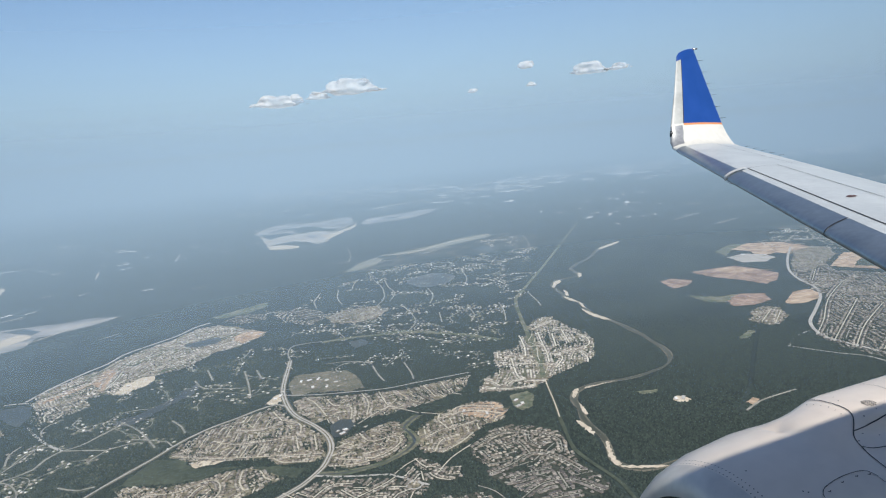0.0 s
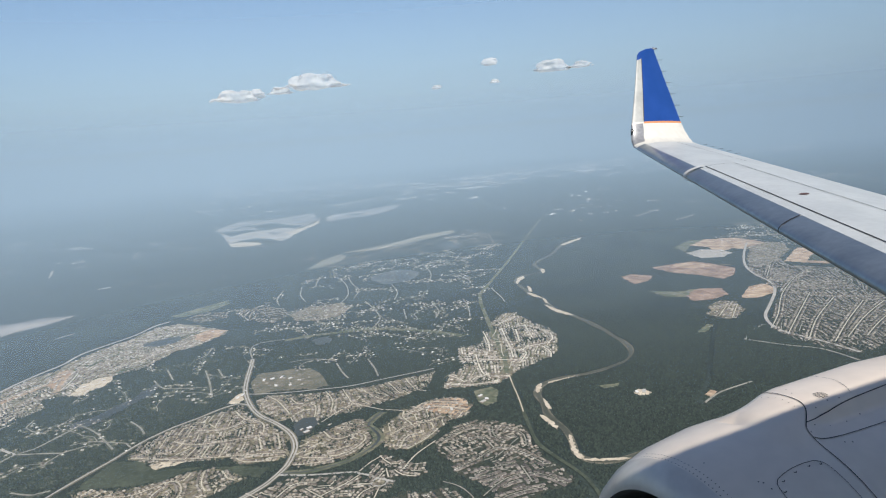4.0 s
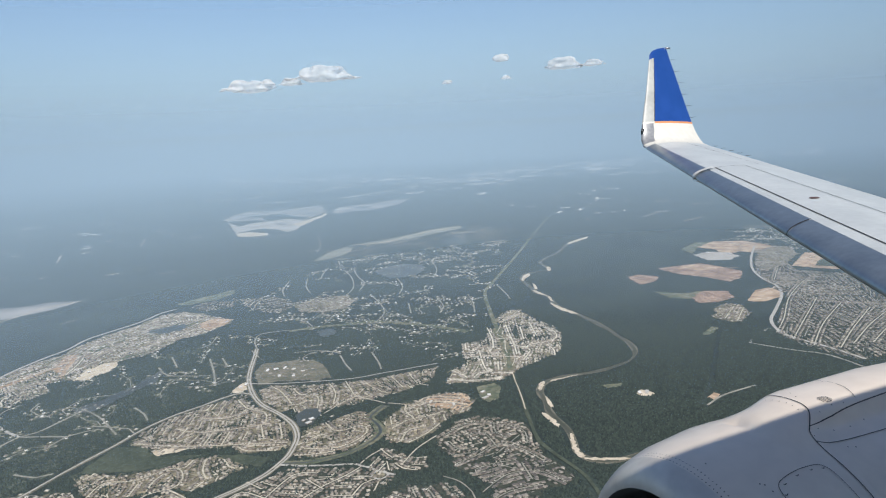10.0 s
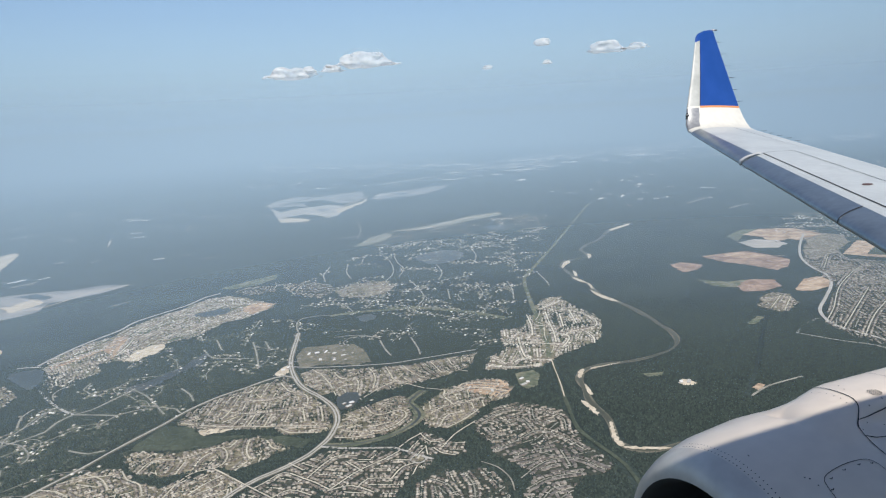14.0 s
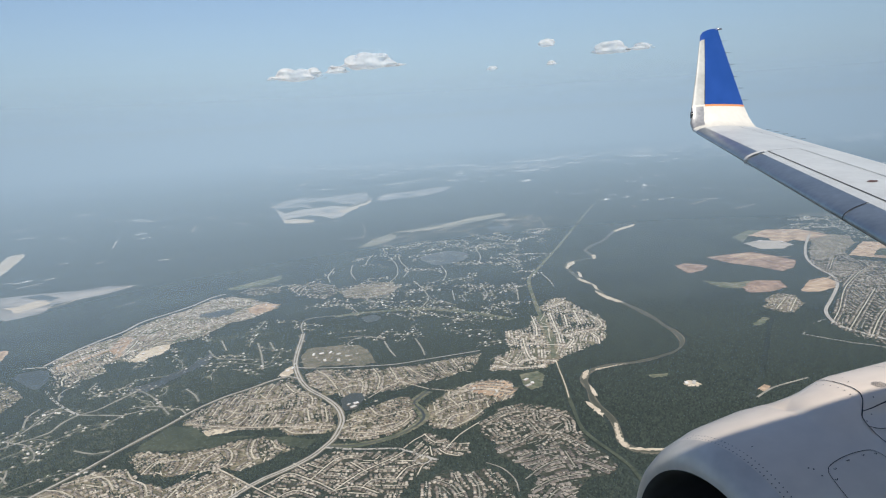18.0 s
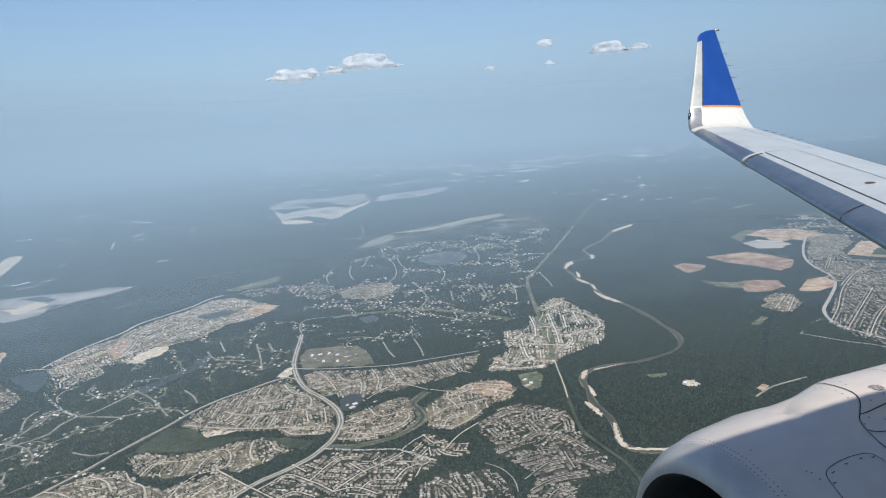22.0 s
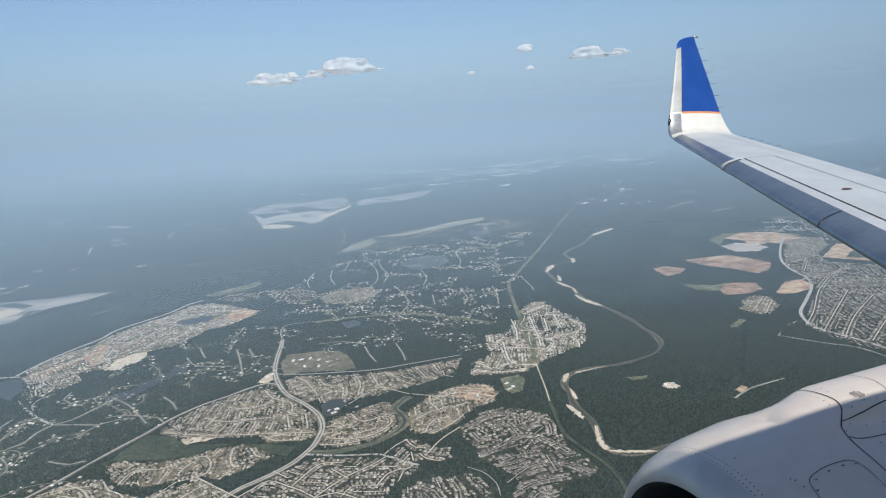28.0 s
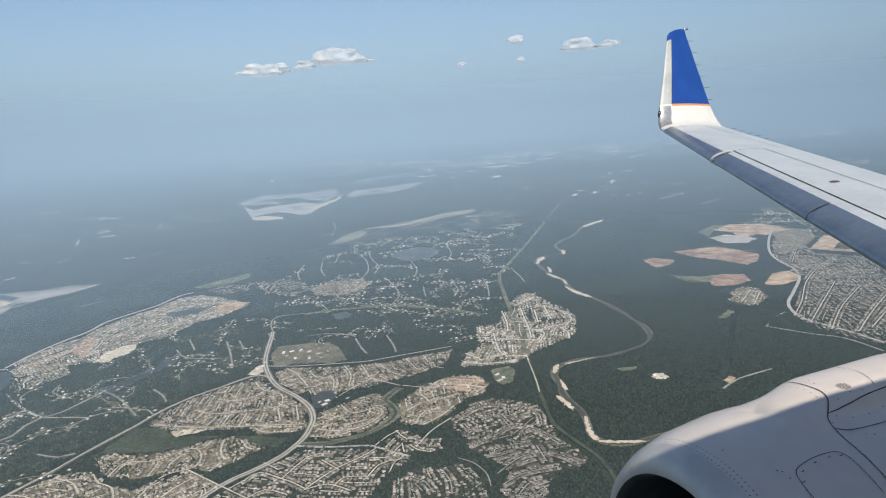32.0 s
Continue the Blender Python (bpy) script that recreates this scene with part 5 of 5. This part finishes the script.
# ---- painted haze and clouds ----
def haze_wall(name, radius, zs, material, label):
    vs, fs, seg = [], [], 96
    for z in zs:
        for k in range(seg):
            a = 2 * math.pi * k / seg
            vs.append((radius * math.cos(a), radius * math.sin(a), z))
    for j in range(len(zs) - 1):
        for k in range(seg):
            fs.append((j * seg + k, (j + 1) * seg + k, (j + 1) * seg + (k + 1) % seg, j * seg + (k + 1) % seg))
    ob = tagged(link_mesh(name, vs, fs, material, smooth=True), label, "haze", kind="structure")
    ob.visible_shadow = False  # shadow off, so the painted shell doesn't darken the land


# two shells round the eye carry the distance haze as a tint
haze_wall("haze", 400.0, [1.0, 40, 80, 130, 180, 220, 240, 260, 275, 290], HAZE_LOW, "shell with blue-grey distance haze painted over the plain")
haze_wall("sky_haze", 4800.0, [EYE + k * FAR_HAZE for k in (1.5, 20, 40, 70, 100, 140, 190, 240)], HAZE_HIGH, "shell with pale haze painted low in the sky")


def cloud(az, el, wide, tall, seed, far_off=2400.0):
    wide, tall = wide * far_off / 2400, tall * far_off / 2400
    r = random.Random(seed)
    a, e = radians(az), radians(el)
    place = Matrix.Translation((far_off * math.sin(a), far_off * math.cos(a), EYE + far_off * math.tan(e))) @ Matrix.Rotation(-a, 4, "Z")
    heads = [(r.uniform(-0.22, 0.3), r.uniform(0.7, 1.0), r.uniform(0.12, 0.22)) for _ in range(3)]
    ball = bmesh.new()
    bmesh.ops.create_icosphere(ball, subdivisions=2, radius=1.0)
    ball.verts.ensure_lookup_table()
    tv, tf = np.array([v.co[:] for v in ball.verts]), [[v.index for v in f.verts] for f in ball.faces]
    ball.free()
    thing = None
    for name, grow, count, material in (("cloud", 1.0, 130, CLOUD), ("cloud_fringe", 1.15, 120, FRINGE)):
        vs, fs = [], []
        for k in range(count):
            u = max(-0.6, min(0.6, r.gauss(0, 0.17) * grow))
            top = max(h * math.exp(-((u - c) / w) ** 2) for c, h, w in heads) + 0.1
            size = tall * r.uniform(0.16, 0.32) * max(0.3, 1.0 - 1.1 * abs(u))
            z = tall * top * r.uniform(0, 1) ** 1.2 * 0.7 * grow
            base = len(vs)
            vs += [tuple(q) for q in tv * (2.2 * size, 1.6 * size, 0.75 * size) + (u * wide, r.uniform(-0.15, 0.15) * wide, z)]
            fs += [tuple(base + q for q in f) for f in tf]
        ob = link_mesh(name, vs, fs, material, thing, smooth=True)
        fuse = ob.modifiers.new("fuse", "REMESH")
        fuse.mode, fuse.voxel_size, fuse.use_smooth_shade = "VOXEL", tall * 0.06, True
        soften = ob.modifiers.new("soften", "SMOOTH")
        soften.iterations = 26
        thing = thing or ob
    thing.matrix_world = place
    return tagged(thing, "small white fair-weather cumulus cloud in pale blue sky", "cloud", "clouds")


# ---- the aeroplane ----
plane = new("aeroplane")
plane.matrix_world = pose(0, 0, EYE, 0.875, -0.449, 0.188)
tagged(plane, "jet airliner with pale grey wing, blue winglet and grey engine cowl", "aeroplane")


def half_thick(x, t):
    return 5 * t * (0.2969 * math.sqrt(max(x, 0)) - 0.126 * x - 0.3516 * x * x + 0.2843 * x ** 3 - 0.1036 * x ** 4)


def section(le, te, up, thick, u):
    """A point of a wing section: u runs from -1 (lower trailing edge) over 0 (leading edge) to 1 (upper trailing edge)."""
    x = u * u
    le, te, up = Vector(le), Vector(te), Vector(up).normalized()
    chord = (te - le).length
    camber = 0.02 * 4 * x * (1 - x)
    z = camber + (half_thick(x, thick) if u >= 0 else -half_thick(x, thick))
    return le + (te - le) * x + up * z * chord


def wing_at(y):
    lx = 12.2 - (15.55 - y) * 0.524
    tx = 14.1 - (15.4 - y) * 0.40
    z = -1.14 - (15.55 - y) * 0.0725
    return (lx, y, z), (tx, y, z - 0.03 * (tx - lx)), (0, -0.07, 1), 0.1


def loft(stations, us, lift=0.0):
    """A shell over wing stations; lift raises it along the section's own normal."""
    bm = bmesh.new()
    rows = []
    for le, te, up, thick in stations:
        row = []
        for k, u in enumerate(us):
            p = section(le, te, up, thick, u)
            if lift:
                a, b = section(le, te, up, thick, max(u - 0.02, -1)), section(le, te, up, thick, min(u + 0.02, 1))
                t = (b - a).normalized()
                span = Vector((0.46, 0.88, 0.06)) if abs(Vector(up).normalized().z) > 0.6 else Vector((0.25, 0.2, 0.95))
                nrm = t.cross(span).normalized()
                if nrm.dot(Vector(up)) * (1 if u >= 0 else -1) < 0:
                    nrm = -nrm
                p = p + nrm * lift
            row.append(bm.verts.new(p))
        rows.append(row)
    for a, b in zip(rows, rows[1:]):
        for k in range(len(us) - 1):
            bm.faces.new((a[k], a[k + 1], b[k + 1], b[k]))
    return bm


def span_of(a, b, n):
    return [wing_at(a + (b - a) * k / n) for k in range(n + 1)]


def us_of(a, b, n):
    return [a + (b - a) * k / n for k in range(n + 1)]


SLAT_END = math.sqrt(0.125)
ROOT, TIP = 0.2, 14.7
wing = part("wing", loft(span_of(ROOT, TIP, 16), us_of(-1, -0.2, 14) + us_of(-0.19, SLAT_END + 0.03, 8) + us_of(SLAT_END + 0.05, 1, 26)), SKIN, plane, "pale grey swept wing with flexed tip", True)
# leading-edge slats, with thin gaps between them
for a, b in ((3.4, 6.48), (6.51, 10.5), (10.62, 14.72)):
    part("slat", loft(span_of(a, b, 8), us_of(-0.3, SLAT_END, 16), 0.012), SLAT, wing, "polished dark metal leading-edge slat", True)
part("slat_seal", loft(span_of(6.486, 6.509, 1), us_of(-0.3, SLAT_END, 14), 0.016), DARK, wing, "dark joint between slats", True)
part("strap_end", loft(span_of(10.49, 10.64, 2), us_of(-0.36, -0.27, 4), 0.03), DARK, wing, "dark lower end of the strap", True)
part("strap", loft(span_of(10.5, 10.63, 2), us_of(-0.28, 0.42, 16), 0.035), WHITE, wing, "white strap wrapped round the leading edge", True)


def upper_line(y0, x0, y1, x1, wide, name, material=DARK, n=14, lift=0.006):
    """A thin strip laid on the wing's upper side between two places (span, share of the chord)."""
    bm = bmesh.new()
    prev = None
    for k in range(n + 1):
        s = k / n
        y, x = y0 + (y1 - y0) * s, x0 + (x1 - x0) * s
        st = wing_at(y)
        chord = st[1][0] - st[0][0]
        along = abs(y1 - y0) > abs(x1 - x0) * chord
        if along:
            pa, pb = section(*st, math.sqrt(x - wide / 2 / chord)), section(*st, math.sqrt(x + wide / 2 / chord))
        else:
            pa, pb = section(*wing_at(y - wide / 2), math.sqrt(x)), section(*wing_at(y + wide / 2), math.sqrt(x))
        pair = (bm.verts.new(pa + Vector((0, 0, lift))), bm.verts.new(pb + Vector((0, 0, lift))))
        if prev:
            bm.faces.new((prev[0], prev[1], pair[1], pair[0]))
        prev = pair
    return part(name, bm, material, wing)


upper_line(10.6, 0.2, 2.0, 0.2, 0.026, "panel_seal")
upper_line(10.6, 0.2, 10.6, 0.5, 0.012, "panel_seal")
upper_line(10.6, 0.5, 2.0, 0.56, 0.016, "panel_seal")

upper_line(14.6, 0.6, 10.9, 0.72, 0.012, "aileron_joint")
st = wing_at(7.7)
chord = st[1][0] - st[0][0]
bm = bmesh.new()
ring = []
for k in range(16):
    q = 2 * math.pi * k / 16
    p = section(*wing_at(7.42 + 0.06 * math.sin(q)), math.sqrt(0.36 + 0.1 * math.cos(q) / chord))
    ring.append(bm.verts.new(p + Vector((0, 0, 0.007))))
bm.faces.new(ring)
part("fuel_mark", bm, RED, wing, "dull red oval mark on the upper skin")
for k in range(5):
    le, te, up, th = wing_at(14.4 - 0.45 * k)
    bm = bmesh.new()
    bmesh.ops.create_cone(bm, segments=5, radius1=0.006, radius2=0.003, depth=0.16, cap_ends=True, matrix=Matrix.Translation(Vector(te) + Vector((0.08, 0, 0.02))) @ Matrix.Rotation(radians(90), 4, "Y"))
    part("static_wick", bm, DARK, wing)

# winglet
WINGLET = [((11.755, 14.7, -1.2), (13.82, 14.7, -1.265), (0, -0.07, 1), 0.1), ((11.96, 15.12, -1.16), (13.99, 15.1, -1.22), (0, -0.3, 0.95), 0.1),
           ((12.03, 15.3, -1.0), (14.04, 15.3, -1.1), (0, -0.75, 0.65), 0.1), ((12.12, 15.38, -0.78), (14.02, 15.43, -0.92), (0, -0.93, 0.36), 0.095),
           ((12.17, 15.45, -0.6), (13.97, 15.53, -0.68), (0, -0.95, 0.3), 0.09)]
UPPER = [((12.19, 15.465, -0.55), (13.955, 15.545, -0.63), (0, -0.95, 0.3), 0.09), ((12.57, 15.78, 0.3), (13.82, 15.91, 0.37), (0, -0.95, 0.3), 0.085), ((12.89, 16.06, 1.14), (13.69, 16.25, 1.32), (0, -0.95, 0.3), 0.08)]
CAP = [UPPER[-1], ((12.95, 16.12, 1.28), (13.68, 16.28, 1.42), (0, -0.95, 0.3), 0.07), ((13.07, 16.17, 1.38), (13.67, 16.3, 1.465), (0, -0.95, 0.3), 0.05), ((13.3, 16.22, 1.45), (13.66, 16.3, 1.48), (0, -0.95, 0.3), 0.02)]
STRIPE = [WINGLET[-1], UPPER[0]]
winglet = part("winglet", loft(WINGLET, us_of(-1, 1, 32)), WHITE, plane, "white-rooted winglet curving up from the wing tip", True)
part("blue_panel", loft(UPPER, us_of(0.45, 1, 14)), BLUE, winglet, "deep blue painted winglet panel", True)
part("outer_panel", loft(UPPER, us_of(-1, -0.45, 14)), BLUE, winglet, "deep blue outer face of the winglet", True)
part("leading_edge", loft(UPPER, us_of(-0.45, 0.45, 16)), EDGE, winglet, "off-white winglet leading edge", True)
part("tip_cap", loft(CAP, us_of(-1, 1, 24)), BLUE, winglet, "deep blue rounded winglet tip", True)
part("orange_stripe", loft(STRIPE, us_of(0.45, 1, 14), 0.003), ORANGE, winglet, "thin orange stripe under the blue")
part("orange_edge", loft(STRIPE, us_of(-1, 0.45, 14)), WHITE, winglet, "white stripe band round the leading edge", True)
part("root_fairing", loft(WINGLET[1:], us_of(-0.42, 0.42, 14), 0.006), FAIRING, winglet, "grey metal fairing at the winglet's front root", True)

bm = bmesh.new()
bmesh.ops.create_cube(bm, size=1.0, matrix=Matrix.Translation((12.135, 15.375, -0.8)) @ Matrix.Diagonal((0.08, 0.08, 0.19, 1)))
bmesh.ops.bevel(bm, geom=bm.edges[:], offset=0.018, segments=2, affect="EDGES")
part("lamp_recess", bm, DARK, winglet, "dark recess for the tip lamps")
bm = bmesh.new()
bmesh.ops.create_icosphere(bm, subdivisions=2, radius=0.03, matrix=Matrix.Translation((12.095, 15.345, -0.83)) @ Matrix.Diagonal((1.1, 0.9, 1.2, 1)))
part("navigation_light", bm, GLASS, winglet, "dark glass navigation light", True)
bm = bmesh.new()
bmesh.ops.create_icosphere(bm, subdivisions=2, radius=0.022, matrix=Matrix.Translation((12.092, 15.34, -0.75)))
part("strobe_light", bm, STEEL, winglet, "small bright strobe lens", True)
bm = bmesh.new()
bmesh.ops.create_cone(bm, segments=12, radius1=0.03, radius2=0.018, depth=0.16, cap_ends=True, matrix=Matrix.Translation((13.72, 16.29, 1.465)) @ Matrix.Rotation(radians(90), 4, "Y"))
part("tip_light", bm, STEEL, winglet, "small metal light fitting on the winglet tip", True)
part("edge_joint", loft([UPPER[0], UPPER[1], UPPER[2]], us_of(0.44, 0.455, 1), 0.003), DARK, winglet, "fine joint behind the leading edge")
for k in range(6):
    s = (k + 0.3) / 6
    te = Vector((13.96, 15.54, -0.6)).lerp(Vector((13.69, 16.26, 1.36)), s)
    bm = bmesh.new()
    bmesh.ops.create_cone(bm, segments=5, radius1=0.008, radius2=0.003, depth=0.2, cap_ends=True, matrix=Matrix.Translation(te + Vector((0.1, 0.02, 0))) @ Matrix.Rotation(radians(90), 4, "Y"))
    part("static_wick", bm, DARK, winglet)

# engine
EX, EY, EZ = 2.57, 3.02, -3.15
PROFILE = [(0.0, 0.77), (0.012, 0.82), (0.05, 0.875), (0.15, 0.93), (0.35, 0.985), (0.7, 1.027), (0.85, 1.03), (1.04, 1.015), (1.5, 1.02), (2.1, 1.03), (3.0, 0.99), (4.0, 0.86), (4.6, 0.74)]
INNER = [(0.0, 0.77), (0.02, 0.752), (0.06, 0.738), (0.12, 0.728), (0.2, 0.724)]
THROAT = [(0.2, 0.724), (0.4, 0.725), (0.7, 0.74), (1.0, 0.79)]


def outer_radius(d):
    return float(np.interp(d, [p[0] for p in PROFILE], [p[1] for p in PROFILE]))


def hump(d, a):
    """The fairing that rises on top of the cowl towards the wing."""
    rise = max(0.0, min(1.0, (d - 0.79 + 0.004 * abs(a - 74)) / 0.46))
    rise = rise * (1.75 - 0.75 * rise)
    crease = -0.035 * math.exp(-((d - 0.8) / 0.04) ** 2) * math.exp(-(((a - 73) / 9.0) ** 2))
    flank = max(0.0, min(1.0, (d - 0.95) / 0.3))
    soft, firm = math.exp(-(((a - 83) / 16.0) ** 4)), math.exp(-(((a - 80.5) / 14.5) ** 10))
    return 0.124 * rise * (soft + (firm - soft) * flank) + crease


def on_cowl(d, a, lift=0.0):
    r = outer_radius(d) + hump(d, a) + lift
    return Vector((EX + d, EY + r * math.cos(radians(a)), EZ + r * math.sin(radians(a))))


def cowl_patch(ds, angles, lift=0.0):
    bm = bmesh.new()
    rows = [[bm.verts.new(on_cowl(d, a, lift)) for a in angles] for d in ds]
    for p, q in zip(rows, rows[1:]):
        for k in range(len(angles) - 1):
            bm.faces.new((p[k], p[k + 1], q[k + 1], q[k]))
    bmesh.ops.remove_doubles(bm, verts=bm.verts, dist=1e-5)
    return bm


FULL = sorted({k * 3.0 for k in range(121)} | {float(k) for k in range(60, 106)})
engine = part("engine", cowl_patch([0.155, 0.2, 0.28, 0.35, 0.45, 0.55, 0.61, 0.65, 0.68, 0.7, 0.72, 0.74, 0.76, 0.78, 0.8, 0.82, 0.84, 0.88, 0.92, 0.96, 1.0, 1.04], FULL), COWL, plane, "grey painted engine inlet cowl under the wing", True)
part("fan_cowl", cowl_patch([1.04, 1.12, 1.2, 1.3, 1.4, 1.5, 1.6, 1.75, 1.9, 2.1, 2.4, 2.7, 3.0, 3.5, 4.0, 4.6], FULL), COWL, engine, "grey fan cowl with fairing towards the wing", True)
part("inlet_lip", cowl_patch([0.0, 0.004, 0.012, 0.03, 0.05, 0.08, 0.11, 0.155], FULL), LIP, engine, "smooth metal inlet lip", True)


def bore(rings):
    bm = bmesh.new()
    rows = [[bm.verts.new((EX + d, EY + r * math.cos(radians(a)), EZ + r * math.sin(radians(a)))) for a in FULL[:-1]] for d, r in rings]
    for p, q in zip(rows, rows[1:]):
        for k in range(len(p)):
            bm.faces.new((p[k], p[(k + 1) % len(p)], q[(k + 1) % len(p)], q[k]))
    return bm


# inner lip painted dark for the shade that the sun lamp leaves out
part("inner_lip", bore(INNER), INLET, engine, "inner edge of the inlet lip with shade painted in", True)
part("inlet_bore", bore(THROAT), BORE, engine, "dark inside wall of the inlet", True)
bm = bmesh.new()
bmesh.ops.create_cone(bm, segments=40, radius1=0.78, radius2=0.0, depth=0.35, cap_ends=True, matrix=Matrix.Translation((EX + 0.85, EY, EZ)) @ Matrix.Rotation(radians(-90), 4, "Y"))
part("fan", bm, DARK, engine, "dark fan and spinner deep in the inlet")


def cowl_line(pts, wide, name, label="", lift=0.004, step=0.02):
    """A dark joint laid on the cowl through places given as distance behind the lip and angle round the axis."""
    line = curve_through([(d, radians(a)) for d, a in pts], step)
    bm, prev = bmesh.new(), None
    for k, p in enumerate(line):
        t = line[min(k + 1, len(line) - 1)] - line[max(k - 1, 0)]
        n = Vector((-t.y, t.x, 0)).normalized() * wide / 2
        pair = [bm.verts.new(on_cowl(q.x, math.degrees(q.y), lift)) for q in (p + n, p - n)]
        if prev:
            bm.faces.new((prev[0], prev[1], pair[1], pair[0]))
        prev = pair
    return part(name, bm, DARK, engine, label)


cowl_line([(1.17, 40), (1.19, 60), (1.18, 72), (1.16, 80), (1.14, 87.5), (1.1, 92), (1.03, 95.5), (0.985, 98), (0.978, 103), (0.98, 112), (0.985, 130)], 0.0065, "cowl_joint", "dark joint between inlet and fan cowl")
cowl_line([(0.985, 101), (1.08, 102.6), (1.3, 103.4), (1.7, 104), (2.4, 104)], 0.005, "cowl_joint")
cowl_line([(1.03, 95.6), (1.12, 95.2), (1.25, 94.4), (1.5, 93.5), (2.0, 93)], 0.004, "cowl_joint")
cowl_line([(1.62, 62), (1.63, 75), (1.6, 84), (1.52, 92)], 0.003, "cowl_joint")
cowl_line([(0.468, 126), (0.462, 119), (0.472, 113), (0.492, 110.8), (0.53, 109.6), (0.644, 108.6), (0.8, 108.9), (0.85, 110.6), (0.872, 114), (0.885, 126)], 0.0038, "access_panel", "outline of a hinged access panel")
for d, a in ((0.53, 111.2), (0.64, 110.1), (0.75, 110.0), (0.83, 110.8), (0.485, 114.5)):
    cowl_line([(d - 0.01, a), (d, a + 0.4), (d + 0.01, a)], 0.005, "panel_latch")


def dots(places, r, name, label, lift=0.004):
    bm = bmesh.new()
    for d, a in places:
        c = on_cowl(d, a, lift)
        e1 = (on_cowl(d + 0.01, a, lift) - c).normalized()
        e2 = (on_cowl(d, a + 0.5, lift) - c).normalized()
        bm.faces.new([bm.verts.new(c + (e1 * math.cos(q) + e2 * math.sin(q)) * r) for q in (k * math.pi / 3 for k in range(6))])
    return tagged(part(name, bm, DARK, engine, label), kind="stuff")


dots([(0.165 + 0.035 * (k % 2), 62 + k * 0.95) for k in range(70)], 0.0042, "rivet_row", "double row of dark rivets behind the inlet lip")
dots([(1.10 - max(0, a - 84) * 0.006, a) for a in range(68, 92, 3)], 0.004, "rivet_row", "row of small dark rivets along the joint")
dots([(1.25, 78), (1.21, 82), (1.3, 92), (1.4, 92.4), (1.17, 93), (1.08, 96.8), (1.2, 98), (1.35, 98), (1.5, 97), (1.0, 99), (1.15, 106), (1.2, 107), (0.27, 91), (0.4, 108), (0.42, 109), (0.43, 112)], 0.005, "fastener_set", "scattered dark fasteners on the cowl")


def grille(d0, d1, a0, a1, nd, na):
    bm = bmesh.new()
    for i in range(nd):
        for j in range(na):
            if (i in (0, nd - 1)) and (j in (0, na - 1)):
                continue
            u, v = (d1 - d0) / nd, (a1 - a0) / na
            d, a = d0 + (i + 0.5) * u, a0 + (j + 0.5) * v
            bm.faces.new([bm.verts.new(on_cowl(d + x * u * 0.29, a + y * v * 0.29, 0.004)) for x, y in ((-1, -1), (1, -1), (1, 1), (-1, 1))])
    return part("vent_grille", bm, DARK, engine, "small perforated vent in the cowl fairing")


grille(1.27, 1.36, 86.6, 90.8, 5, 6)
grille(1.3, 1.385, 66.0, 72.0, 5, 7)

# fuselage: closes the view behind the window and shades the engine
FY, FZ, FR = -1.68, -0.13, 1.88
bm = bmesh.new()
xs = [-14, -8, -4, -2, -1, -0.3, 0.6, 1.0, 2, 4, 8, 14, 20]
angs = [-180 + 5 * k for k in range(72)]
for r in (FR, FR - 0.08):
    rows = [[bm.verts.new((x, FY + r * math.cos(radians(a)), FZ + r * math.sin(radians(a)))) for a in angs] for x in xs]
    for j in range(len(xs) - 1):
        for k in range(len(angs)):
            if xs[j] == -0.3 and -10 <= angs[k] < 20:
                continue
            q = (rows[j][k], rows[j][(k + 1) % 72], rows[j + 1][(k + 1) % 72], rows[j + 1][k])
            bm.faces.new(q)
for x in (xs[0], xs[-1]):
    bm.faces.new([bm.verts.new((x, FY + FR * math.cos(radians(a)), FZ + FR * math.sin(radians(a)))) for a in angs])
part("fuselage", bm, WHITE, plane, "round white airliner fuselage with window opening", True)

for az, el, wide, tall, seed in [(12.8, 4.15, 235, 56, 1), (6.9, 3.5, 200, 42, 2), (10.0, 3.85, 80, 26, 8), (32.0, 4.05, 150, 42, 3), (34.2, 4.1, 90, 24, 9), (22.6, 3.35, 34, 16, 4), (27.0, 4.9, 60, 26, 5), (27.4, 3.45, 36, 14, 12)]:
    cloud(az, el, wide, tall, seed)
